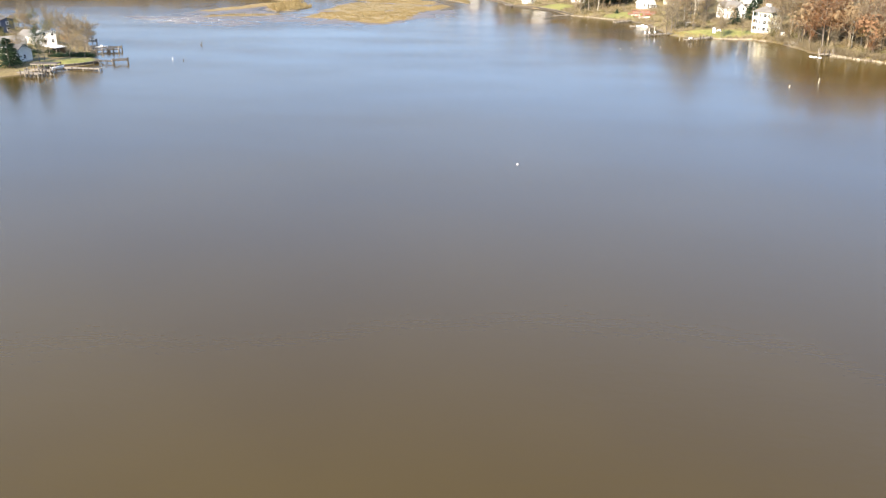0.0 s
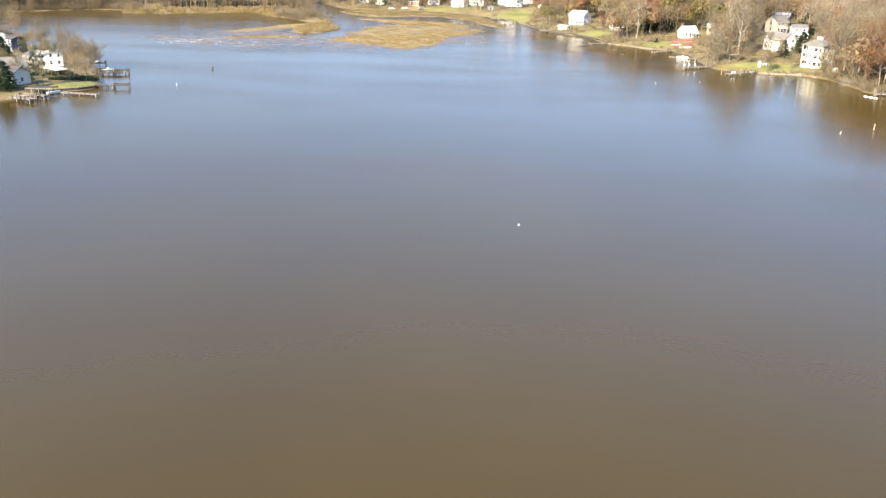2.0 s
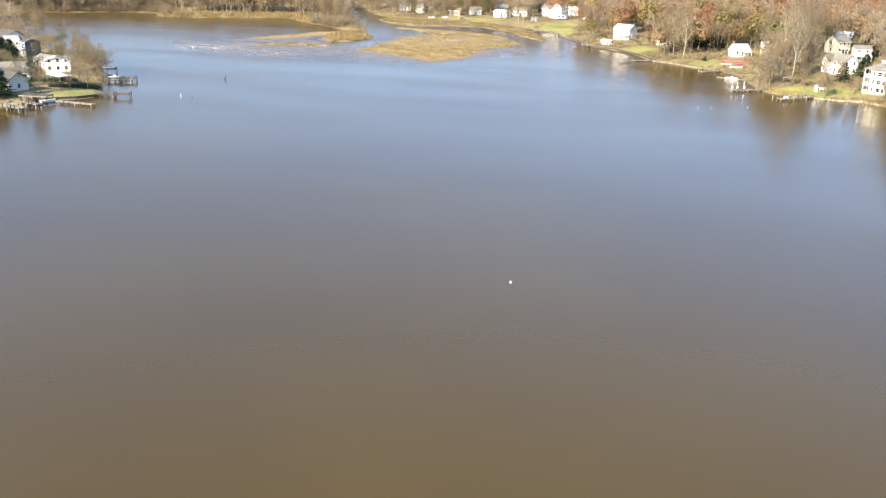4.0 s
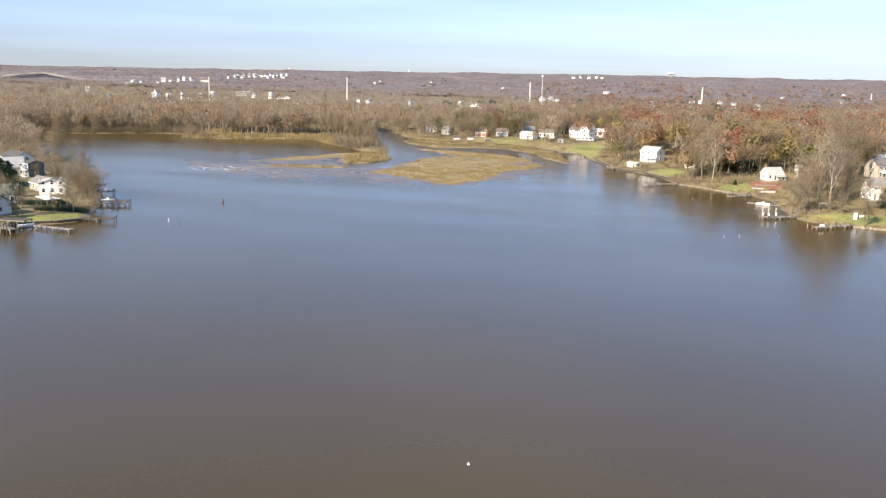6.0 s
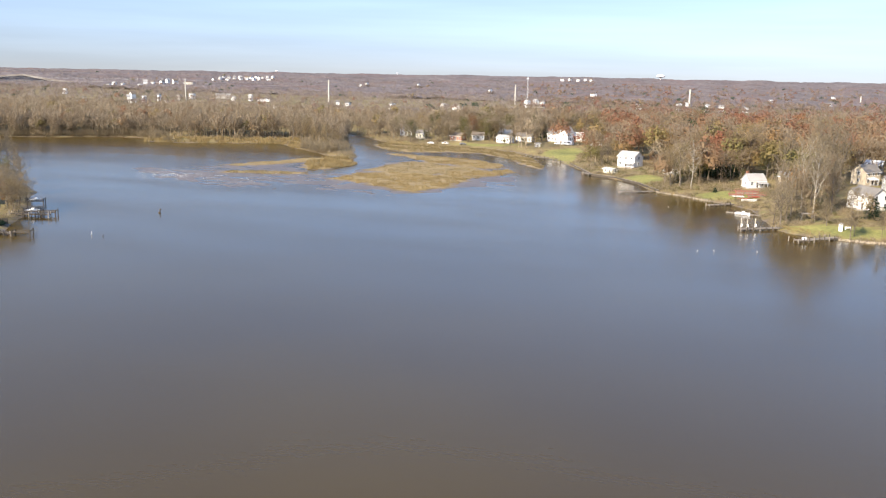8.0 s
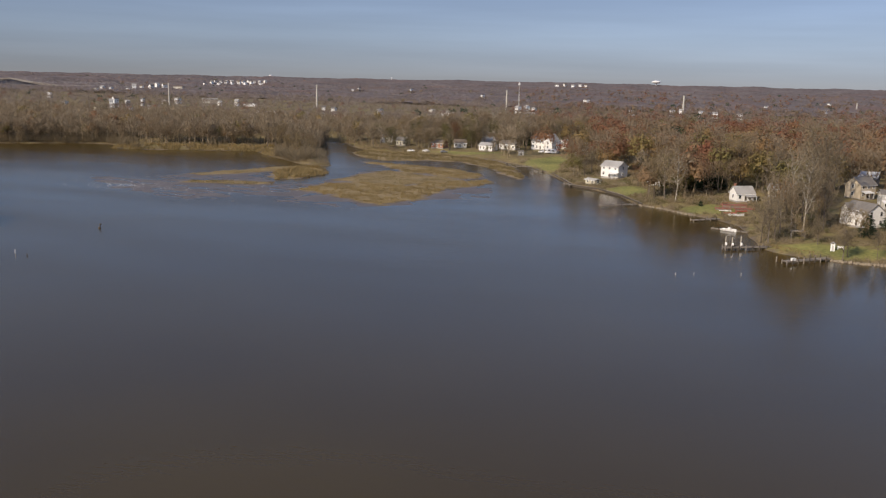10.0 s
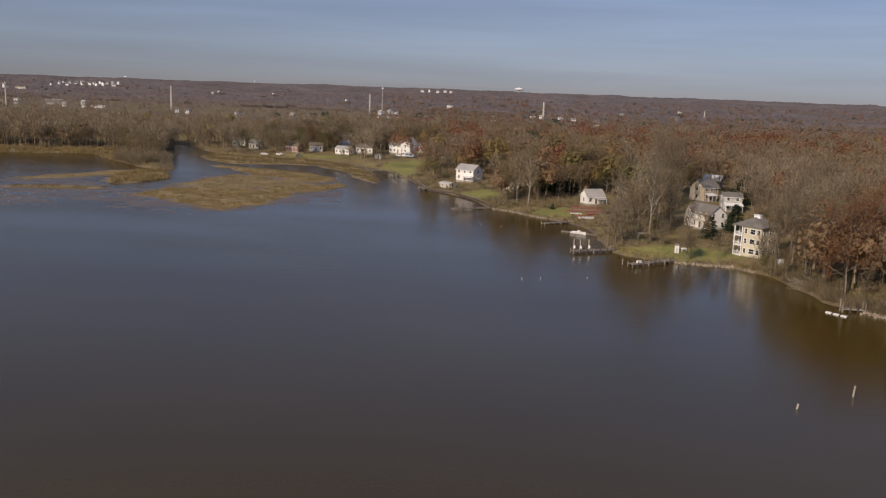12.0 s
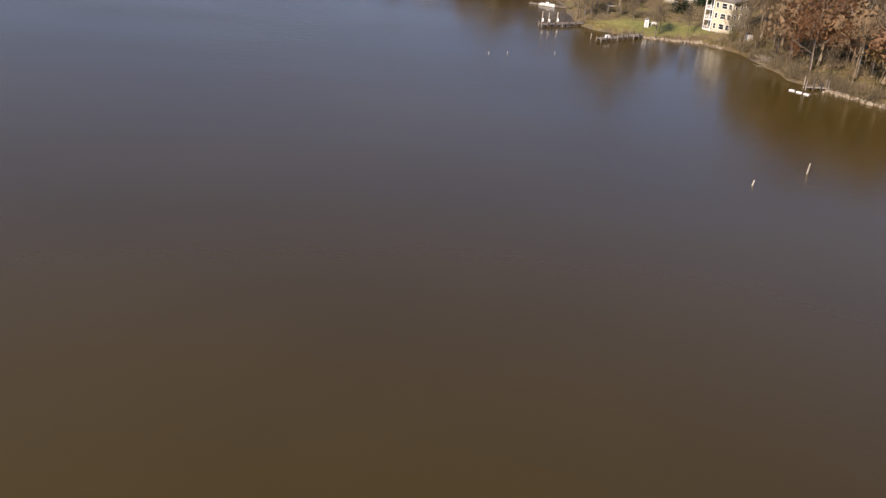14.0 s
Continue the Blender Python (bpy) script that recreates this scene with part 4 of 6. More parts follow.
woods("near_woods", rng, scatter(rng, 4600, -130, 260, 260, 700), near_protos, near_green, (13, 22), "mixed autumn woods, grey bare crowns among rust-brown oaks")
point = scatter(rng, 1500, -330, -130, 195, 385, 1.5)
woods("point_woods", rng, point, near_protos, near_green, (5, 9), "low bare trees between the houses of the western point")
shore = scatter(rng, 8500, -620, -130, 195, 720, 0.8)
away = (shore[0] < -330) | (shore[1] > 385)
shore = tuple(a[away] for a in shore)
fringe = scatter(rng, 7000, -480, -190, 480, 640, 0.6)
close = land(fringe[0], fringe[1])[4] < 34
shore = tuple(np.concatenate([a, f[close]]) for a, f in zip(shore, fringe))
woods("far_shore_woods", rng, shore, shore_protos, near_green, (11, 18), "bare grey-brown woods along the far shore")
woods("middle_woods", rng, scatter(rng, 15000, -1500, 640, 690, 1500), mid_protos, far_green, (7, 13), "deep autumn woods of bare and russet trees", HAZED_WOODS, extra=screen)
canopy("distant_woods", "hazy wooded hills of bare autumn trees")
woods("hillside_woods", rng, scatter(rng, 12000, -2700, 1000, 1480, 2600), hill_protos, hill_green, (8, 13), "scattered tree tops rising from the far wooded hills", HAZED_WOODS)

# ---- single trees along the shores ----
def plant(spots):
    """Single trees: kind, x, y, height, breadth."""
    for kind, x, y, tall, wide in spots:
        tree(kind, x, y, tall, wide)


# point with the three-storey house and the docks
plant([
    ("bare", 61.8, 338, 13.2, 1.2), ("bare", 60, 344, 12.1, 1.1), ("bare", 64, 347, 14.3, 1.1), ("pale", 72, 350, 23.1, 0.9), ("bare", 66, 356, 17.6, 0.9),
    ("bare", 75.3, 338, 8, 1.1), ("gold", 71, 341, 6.5, 1), ("bare", 80.4, 323.5, 9, 1.2), ("gold", 82, 327, 7.5, 1.1), ("bare", 89.3, 326.5, 8.5, 0.8),
    ("gold", 84, 352, 9, 1.1), ("bare", 79, 362, 18.7, 0.9), ("pale", 70, 368, 24.2, 0.85), ("gold", 88, 349, 8, 1), ("green", 90, 351, 7, 1.3),
    ("bare", 74, 377, 19.8, 0.9), ("gold", 79, 370, 8, 0.9), ("bare", 63, 378, 16.5, 1), ("gold", 70, 392, 13.2, 1.1), ("bare", 77, 393, 20.9, 0.9),
])
plant([
    ("russet", 81, 399, 12.1, 0.8), ("bare", 63, 366, 12, 1),
])
# wooded bank past the house
plant([
    ("bare", 99.5, 325, 8, 0.9), ("bare", 101, 317.5, 9, 0.9), ("gold", 104, 312, 7, 1.1), ("bare", 107.5, 308, 12.8, 0.9), ("olive", 100, 321, 4, 1.3),
    ("bare", 103, 320, 19.2, 0.8), ("bare", 106, 317, 21.8, 0.8), ("pale", 108, 324, 23, 0.8), ("bare", 110, 313, 21.8, 0.9), ("bare", 113, 320, 23, 0.8),
    ("bare", 105, 329, 20.5, 0.8), ("bare", 115, 330, 24.3, 0.8), ("bare", 111, 305, 19.2, 0.9), ("bare", 119, 317, 24.3, 0.8), ("russet", 112, 289, 21.8, 1.25),
    ("russet", 110, 300, 14.1, 0.95), ("russet", 116, 297, 20.5, 1), ("bare", 115, 284.5, 8, 1), ("pale", 121.5, 286, 21.8, 0.8), ("pale", 125, 287, 20.5, 0.7),
])
plant([
    ("russet", 122, 296, 21.8, 0.9), ("bare", 127, 279, 20.5, 0.9), ("russet", 131, 284, 20.5, 0.9), ("gold", 118, 281, 5, 1.3), ("russet", 125, 273, 8, 1.1),
    ("bare", 136, 272, 20.5, 0.9), ("russet", 142, 277, 23, 0.9),
])
# between the cottage and the white house
plant([
    ("pale", 31.3, 415, 20.2, 0.9), ("bare", 27, 419, 18.9, 0.9), ("gold", 23, 421, 14.9, 1.1), ("russet", 13.5, 456, 9, 1.1), ("olive", 24, 440, 9, 1.2),
    ("olive", 30, 437, 8, 1.2), ("green", 36, 446, 8, 1.6), ("gold", 20, 432, 13.5, 1.1), ("olive", 25, 433, 8, 1.1), ("green", 41, 445, 9, 1.5),
    ("green", 46, 447, 9, 1.5), ("olive", 35, 441, 8, 1.2), ("gold", 33, 450, 17.6, 1.1), ("gold", 47, 441, 18.9, 1.1), ("gold", 54, 444, 21.6, 1.2),
    ("olive", 61, 436, 13, 1.2), ("green", 72, 437, 13, 1.3), ("green", 69, 440, 12, 1.2), ("gold", 64, 440, 14.9, 1.1), ("bare", 80, 431, 27, 0.9),
])
plant([
    ("bare", 84, 420, 27, 0.9), ("bare", 86, 409, 24.3, 0.9), ("green", 41, 408, 2.2, 1.4), ("olive", 52, 426, 6, 1.2), ("bare", 66, 409, 17.6, 1),
    ("bare", 69, 414, 20.2, 1), ("green", 107, 412, 10, 1.2), ("green", 111, 420, 11, 1.2), ("green", 99, 362, 9, 1.3),
])
# far bank
plant([
    ("gold", -19, 494, 8, 1.2), ("bare", -14, 484, 9, 1.2), ("olive", -20, 506, 8, 1.1), ("gold", -24, 516, 9, 1.1), ("bare", -13, 500, 12, 1),
    ("green", -36, 591, 10, 0.9), ("olive", -103, 603, 13, 1.1), ("olive", -106, 612, 14, 1.1), ("olive", -108, 625, 15, 1.1), ("green", -72, 625, 12, 1),
    ("russet", -118, 615, 14, 1.1), ("bare", -140, 603, 13, 1), ("bare", -183, 603, 12, 1.1), ("gold", -70, 613, 14, 1.1), ("bare", -61, 618, 15, 1),
    ("olive", -33, 560, 6, 1.2), ("gold", -24, 540, 10, 1.1), ("bare", -20, 530, 12, 1), ("olive", -88, 583, 5, 1.3), ("olive", -76, 583, 5, 1.4),
])
plant([
    ("bare", -86, 590, 7, 1.3), ("gold", -71, 592, 7, 1.3), ("bare", -96, 606, 11, 1.1), ("bare", -132, 596, 10, 1.2), ("olive", -146, 600, 7, 1.3),
    ("bare", -160, 608, 10, 1.2), ("gold", -118, 592, 7, 1.3), ("bare", -44, 594, 8, 1.2), ("gold", -37, 598, 9, 1.2), ("bare", -174, 612, 11, 1.2),
    ("bare", -84, 612, 13, 1.1), ("bare", -52, 614, 14, 1.1), ("gold", -28, 590, 10, 1.2), ("bare", -22, 566, 11, 1.1), ("gold", -17, 552, 11, 1.1),
    ("bare", -12, 516, 11, 1.1),
])
# wooded spit in the marsh
plant([
    ("gold", -175.9, 505.5, 13.5, 1), ("gold", -186.7, 516.8, 11.1, 1), ("bare", -168.6, 501.2, 10.7, 1), ("bare", -162.3, 496.6, 7.9, 1.2), ("bare", -155.6, 492.4, 7.2, 1.2),
    ("bare", -149.9, 487.8, 5.5, 1.2), ("gold", -201.4, 536.4, 14.9, 1), ("bare", -212.5, 550.2, 16.5, 1), ("bare", -221.2, 555.6, 16.8, 1), ("bare", -183.5, 527.6, 12, 1),
    ("bare", -166.4, 510.7, 7.5, 1.2), ("gold", -176.4, 522.5, 10.5, 1), ("bare", -211.8, 561.1, 14.5, 1), ("bare", -199, 547.7, 12.6, 1),
])
# evergreens between the houses of the western point
plant([("green", -169.7, 216.5, 9.8, 1.5), ("green", -170.1, 218.7, 7.1, 1.5), ("green", -220.2, 274.1, 8.9, 1.5), ("green", -218.1, 275.3, 10.3, 1.5), ("green", -213.4, 274.1, 9.7, 1.5), ("green", -213.9, 277.6, 6.4, 1.5), ("green", -221.9, 273.1, 10.8, 1.5)])
# western point
plant([
    ("bare", -171.6, 258, 11, 1.3), ("gold", -166, 261, 10, 1.2), ("bare", -173, 262, 12, 1.3), ("bare", -169, 270, 11, 1.2), ("bare", -174, 272, 11, 1.2),
    ("bare", -178, 271, 12, 1.3), ("russet", -176, 266, 8, 1.2), ("bare", -186, 280, 11, 1.1), ("gold", -180.4, 275, 9, 1.1), ("bare", -163.7, 228, 9, 1),
    ("pine", -166.1, 228.5, 11.5, 1.15), ("bare", -156, 241, 8, 1.2), ("bare", -161, 244, 9, 1.2), ("gold", -163, 249, 8, 1.2), ("bare", -178, 236, 9, 1.1),
    ("bare", -186, 232, 10, 1.1), ("olive", -176, 229, 4, 1.3), ("olive", -171, 232, 3.5, 1.3), ("bare", -158.8, 236, 6.5, 1.2), ("green", -222, 276, 12, 1.5),
])
plant([
    ("green", -218, 272, 10, 1.5), ("olive", -196, 252, 8, 1.1), ("bare", -200, 300, 11, 1.1), ("bare", -220, 322, 12, 1.1), ("olive", -215, 290, 8, 1.2),
    ("green", -212, 262, 8, 1.3), ("bare", -250, 350, 13, 1.1), ("gold", -280, 372, 13, 1.1), ("bare", -296, 395, 12, 1.1), ("bare", -320, 420, 13, 1),
])


# ---- buildings ----
def window(parent, x, z, w, h, face, off, pane=GLASS, trim=PAINT, name="window"):
    """A trimmed window on a wall; face: 0 front (-y), 1 right (+x), 2 back, 3 left; off: distance of the wall from the centre."""
    def place(shape, a, up, sa, su, depth, out):
        if face in (0, 2):
            s = -1 if face == 0 else 1
            shape.box(a * -s, s * (off + out), up, sa, depth, su)
        else:
            s = 1 if face == 1 else -1
            shape.box(s * (off + out), a * s, up, depth, sa, su)
        return shape
    frame_shape = Shape()
    t = 0.12
    for a, up, sa, su in ((x, z - t, w + 2 * t, t), (x, z + h, w + 2 * t, t), (x - w / 2 - t / 2, z, t, h), (x + w / 2 + t / 2, z, t, h), (x, z + h / 2 - 0.03, w, 0.06)):
        place(frame_shape, a, up, sa, su, 0.10, 0.055)
    ob = part(name, frame_shape, trim, parent)
    part("pane", place(Shape(), x, z, w, h, 0.04, 0.025), pane, ob)
    return ob


def gable_house(x, y, rz, w, d, wall_h, roof_h, wall, roof, label, storeys=1, windows=3, chimney=None, base=0.4, lift=0.0, over=0.4, ends=1, group="", category="house", door=True):
    """A house with its ridge along its own x axis."""
    ob = thing("house", x, y, height(x, y) - 0.1 + lift, rz, label=label, category=category, group=group)
    part("foundation", Shape().box(0, 0, -1.2, w - 0.1, d - 0.1, 1.2 + base), FOUNDATION, ob)
    body = Shape().prism([(-d / 2, base), (d / 2, base), (d / 2, base + wall_h), (0, base + wall_h + roof_h), (-d / 2, base + wall_h)], -w / 2, w / 2, flip=True)
    part("wall", body, wall, ob)
    k, e, t = roof_h / (d / 2), d / 2 + over, 0.18
    top = base + wall_h + roof_h
    slabs = Shape()
    for s in (-1, 1):
        slabs.prism([(0, top + 0.03), (s * e, top - k * e + 0.03), (s * e, top - k * e + 0.03 + t), (0, top + 0.03 + t)], -w / 2 - over, w / 2 + over, flip=True)
    part("roof", slabs, roof, ob)
    trim = Shape()
    for s in (-1, 1):
        trim.box(0, s * (e - 0.02), top - k * e - 0.14, w + 2 * over, 0.06, 0.17)
    part("fascia", trim, PAINT, ob)
    for level in range(storeys):
        z = base + 0.9 + level * 2.7
        for face, span, off, n in ((0, w, d / 2, windows), (2, w, d / 2, windows), (1, d, w / 2, ends), (3, d, w / 2, ends)):
            for i in range(n):
                a = span * ((i + 0.5) / n - 0.5)
                if door and level == 0 and face == 0 and i == n // 2:
                    window(ob, a, base + 0.05, 0.95, 2.0, 0, off, DARK_TIMBER, PAINT, "door")
                else:
                    window(ob, a, z, 0.95, 1.25, face, off)
    if chimney is not None:
        cx, cy = chimney
        stack = Shape().box(cx, cy, base + wall_h, 0.7, 0.7, roof_h + 1.0)
        stack.box(cx, cy, base + wall_h + roof_h + 1.0, 0.85, 0.85, 0.15)
        part("chimney", stack, BRICK, ob)
    return ob


def porch(parent, x, y, w, d, h, roof, posts=3):
    """A lean-to porch on posts against a front wall."""
    part("porch_floor", Shape().box(x, y, 0.0, w, d, 0.35), TIMBER, parent)
    part("porch_roof", Shape().prism([(y - d / 2 - 0.2, h), (y + d / 2, h + 0.7), (y + d / 2, h + 0.85), (y - d / 2 - 0.2, h + 0.15)], x - w / 2 - 0.2, x + w / 2 + 0.2, flip=True), roof, parent)
    for i in range(posts):
        part("porch_post", Shape().box(x - w / 2 + 0.1 + (w - 0.2) * i / (posts - 1), y - d / 2 + 0.1, 0.35, 0.14, 0.14, h - 0.3), PAINT, parent)


# three-storey shore house with stacked balconies
c_house = thing("house", 100.2, 334.6, 1.6, -41, label="three-storey cream house with white balconies and a hip roof", category="house")
cw, cd, ch = 8.2, 8.4, 8.3
part("foundation", Shape().box(0, 0, -1.5, cw - 0.1, cd - 0.1, 1.8), FOUNDATION, c_house)
body = Shape().box(1.25, 0, 0.3, cw - 2.5, cd, ch)
body.box(-2.85, 1.3, 0.3, 2.5, cd - 2.6, ch)
part("wall", body, CREAM, c_house)
eave, hip, over = ch + 0.3, 2.4, 0.6
rx, ry = cw / 2 + over, cd / 2 + over
part("roof", Shape().add([(-rx, -ry, eave), (rx, -ry, eave), (rx, ry, eave), (-rx, ry, eave), (-rx, -ry, eave + 0.2), (rx, -ry, eave + 0.2), (rx, ry, eave + 0.2), (-rx, ry, eave + 0.2), (-0.3, -0.8, eave + hip), (0.3, 0.8, eave + hip)],
     [(3, 2, 1, 0), (0, 1, 5, 4), (1, 2, 6, 5), (2, 3, 7, 6), (3, 0, 4, 7), (4, 5, 8), (5, 6, 9, 8), (6, 7, 9), (7, 4, 8, 9)]), SHINGLE, c_house)
cupola = part("cupola", Shape().box(0.1, 0, eave + hip - 0.4, 1.9, 1.2, 1.0), PAINT, c_house, "small white roof cupola")
part("cupola_roof", Shape().box(0.1, 0, eave + hip + 0.6, 2.2, 1.5, 0.12), PAINT, cupola)
for level in range(3):
    z = 0.3 + level * 2.75
    part("balcony_floor", Shape().box(-2.85, -3.15, z - 0.12, 2.6, 2.7, 0.24), PAINT, c_house)
    rail = Shape()
    rail.box(-2.85, -4.45, z + 0.95, 2.5, 0.07, 0.08).box(-4.05, -3.1, z + 0.95, 0.07, 2.6, 0.08)
    for i in range(9):
        rail.box(-4.0 + i * 0.29, -4.45, z + 0.1, 0.05, 0.05, 0.88)
        rail.box(-4.05, -4.4 + i * 0.31, z + 0.1, 0.05, 0.05, 0.88)
    part("balcony_rail", rail, PAINT, c_house)
    part("balcony_door", Shape().box(-2.85, -1.96, z + 0.1, 1.9, 0.08, 2.1), GLASS, c_house)
    for a, w in ((-0.7, 0.7), (1.4, 1.5), (3.2, 0.9)):
        window(c_house, a, z + 0.85, w, 1.3, 0, cd / 2)
    for a in (-2.8, 0.0, 2.8):
        window(c_house, a, z + 0.85, 0.9, 1.3, 1, cw / 2)
        window(c_house, a, z + 0.85, 0.9, 1.3, 2, cd / 2)
for px, py in ((-4.05, -4.45), (-1.65, -4.62), (-4.05, -1.9)):
    part("balcony_post", Shape().box(px, py, 0.0, 0.24, 0.24, ch + 0.3), PAINT, c_house)

# houses of the eastern bank
white_house = gable_house(0.0, 482, -28, 9.6, 7.5, 4.9, 2.2, WHITE, SHINGLE_PALE, "white two-storey clapboard house with a grey roof", 2, 3, None, 0.6)
porch(white_house, 3.0, -4.9, 4.5, 2.4, 2.3, WHITE)
cottage = gable_house(55.6, 418, 28, 7.2, 5.8, 2.9, 2.3, WHITE, SHINGLE_PALE, "small white gabled cottage above a lawn", 1, 3, (-2.6, 1.0), 0.4)
porch(cottage, 1.5, -4.0, 4.0, 1.8, 2.1, SHINGLE_PALE)
cream_house = gable_house(91.3, 369.8, -55, 10.2, 7.6, 4.4, 2.8, WHITE, SHINGLE, "white gabled house with a weathered grey roof", 2, 4, None, 0.5, ends=2)
for a in (-2.9, ):
    gable = part("dormer", Shape().prism([(a - 1.6, 0.6), (a + 1.6, 0.6), (a + 1.6, 5.4), (a, 7.2), (a - 1.6, 5.4)], -5.0, -0.4), WHITE, cream_house)
    part("dormer_roof", Shape().prism([(a, 7.25), (a + 1.95, 5.05), (a + 1.95, 5.22), (a, 7.45), (a - 1.95, 5.22), (a - 1.95, 5.05)], -5.3, -0.2), SHINGLE, gable)
upper = gable_house(97.9, 428.4, 42, 8, 7, 5.0, 2.6, TAN, SHINGLE, "tan two-storey house with a white front gable among trees", 2, 3)
porch(upper, -1.5, -4.6, 4.5, 2.0, 2.4, WHITE)
gable_house(107.9, 476.5, -20, 7, 6, 3.4, 2.0, GREY_SIDING, PAINT, "low house with a bright white metal roof", 1, 3)
deck_house = gable_house(104, 404, 5, 6.4, 6, 5.0, 1.2, GREY_SIDING, SHINGLE, "grey two-storey house with a white deck", 2, 2)
porch(deck_house, 0, -4.4, 6.0, 2.4, 2.5, PAINT, 4)
gable_house(70, 427, -8, 9, 7, 2.6, 1.6, TAN, SHINGLE_PALE, "low tan house with a pale roof behind trees", 1, 3)
gable_house(21, 458, 10, 7, 6, 2.8, 1.6, WHITE, SHINGLE, "small white house half hidden in trees", 1, 2)
boat_house = gable_house(-7, 463, -42, 6.5, 3.6, 2.0, 0.5, CREAM, CONCRETE, "low cream boathouse on the timber seawall", 1, 2, None, 0.2, category="boathouse")

# village round the head of the creek
for x, y, rz, w, d, hw, hr, wall, roof, st, label in (
    (-168, 622, 20, 8, 7, 4.6, 2.6, WHITE, SHINGLE, 2, "white two-storey village house with a steep gable"),
    (-151, 608, -10, 7, 6, 3.2, 1.8, CREAM, SHINGLE, 1, "small cream house at the wood's edge"),
    (-124, 602, -15, 9, 6, 2.8, 1.6, BRICK, SHINGLE_BROWN, 1, "low brown brick house with a dark roof"),
    (-112, 608, 15, 8, 6, 2.8, 1.8, GREY_SIDING, SHINGLE_BROWN, 1, "grey house with a brown roof"),
    (-96, 620, 5, 9, 7, 3.4, 2.0, GREY_SIDING, SHINGLE_PALE, 1, "grey house on the rise above the creek"),
    (-91, 598, -20, 10, 6, 3.0, 1.5, WHITE, SHINGLE_PALE, 1, "long low white house with a pale roof"),
    (-79, 604, -12, 11, 7, 3.2, 2.0, WHITE, SHINGLE, 1, "white bungalow with a grey roof above the bank"),
    (-58.5, 603, -20, 10, 7, 4.6, 2.2, WHITE, SHINGLE, 2, "large white two-storey house beside a lawn"),
    (-52, 600, 70, 8, 6, 5.8, 3.2, WHITE, SHINGLE_PALE, 2, "tall white gabled wing house on the lawn"),
    (-42, 606, -15, 12, 7, 3.0, 2.0, WHITE, WHITE, 1, "low white house with a white metal roof"),
    (-30, 577, 30, 6, 5, 3.4, 1.8, WHITE, SHINGLE_PALE, 1, "small white waterside house with a porch"),
    (-34, 622, 10, 9, 7, 3.6, 2.2, GREY_SIDING, SHINGLE_PALE, 1, "grey house deep among bare trees"),
    (-20, 640, -20, 10, 7, 3.4, 2.2, WHITE, SHINGLE, 1, "white house deep among bare trees"),
    (-66, 634, 12, 10, 7, 3.6, 2.2, TAN, SHINGLE, 1, "tan house behind the village trees"),
    (-104, 650, -8, 10, 7, 3.6, 2.2, WHITE, SHINGLE_PALE, 1, "white house behind the village trees"),
):
    gable_house(x, y, rz, w, d, hw, hr, wall, roof, label, st, 4 if w > 9 else 3, None, 0.5, group="village houses")
gable_house(-66, 579, 20, 3.2, 2.6, 2.0, 0.7, GREY_SIDING, SHINGLE, "small grey garden shed", 1, 1, None, 0.1, category="shed", over=0.2, ends=0)

# houses of the western point
gable_house(-172.6, 226.9, -11, 4.8, 7.2, 3.6, 2.0, WHITE, SHINGLE_DARK, "narrow white waterfront house with a dark roof", 1, 1, None, 0.5)
gable_house(-187.7, 243.4, 38, 12, 8, 2.8, 3.0, WHITE, SHINGLE, "white house with a wide grey-brown shingle roof", 1, 4, None, 0.4)
gable_house(-189.1, 269.4, 128, 7.0, 8.4, 4.0, 1.3, WHITE, SHINGLE_PALE, "tall white house with a shallow broad gable", 2, 2, ends=3)
gable_house(-198, 275, -24, 9, 6.5, 2.8, 1.8, TAN, SHINGLE, "long tan house with a grey shingle roof", 1, 4)
gable_house(-238, 301, 55, 9, 8, 4.0, 3.2, TAN, SHINGLE_PALE, "tan gabled house facing the bay", 2, 3)
blue_house = gable_house(-229, 304, -30, 5.5, 6, 5.4, 1.0, BLUE_PAINT, SHINGLE_DARK, "dark blue house with white trim and balconies", 2, 2)
for k in (0.4, 3.1):
    part("balcony", Shape().box(0, -3.9, k, 5.0, 1.6, 0.18).box(0, -4.65, k + 0.9, 5.0, 0.1, 0.1), PAINT, blue_house)
for s in (-2.4, 0, 2.4):
    part("balcony_post", Shape().box(s, -4.6, -0.3, 0.18, 0.18, 6.0), PAINT, blue_house)
gable_house(-264, 332, -20, 13, 8, 4.0, 2.4, WHITE, SHINGLE_DARK, "white house with a dark roof by the cove", 1, 4, (2, 0.5))
gable_house(-252, 318, 20, 9, 7, 3.4, 2.2, GREY_SIDING, SHINGLE_DARK, "grey house with a dark roof by the cove", 1, 3)
gable_house(-212, 247, 30, 9, 7, 3.2, 2.4, CREAM, SHINGLE, "cream house among the yards", 1, 3)
shelter = thing("boat_shelter", -157.5, 218.5, 0.3, 8, label="dark flat-roofed boat shelter over the slip", category="boat shelter")
part("roof", Shape().box(0, 0, 2.0, 9.0, 4.2, 0.22), DARK_TIMBER, shelter)
part("roof_edge", Shape().box(0, -2.12, 1.85, 9.1, 0.08, 0.3), TIMBER, shelter)
for i in range(5):
    for s in (-1, 1):
        part("post", Shape().box(-4.2 + i * 2.1, s * 1.9, -1.8, 0.2, 0.2, 3.8), DARK_TIMBER, shelter)


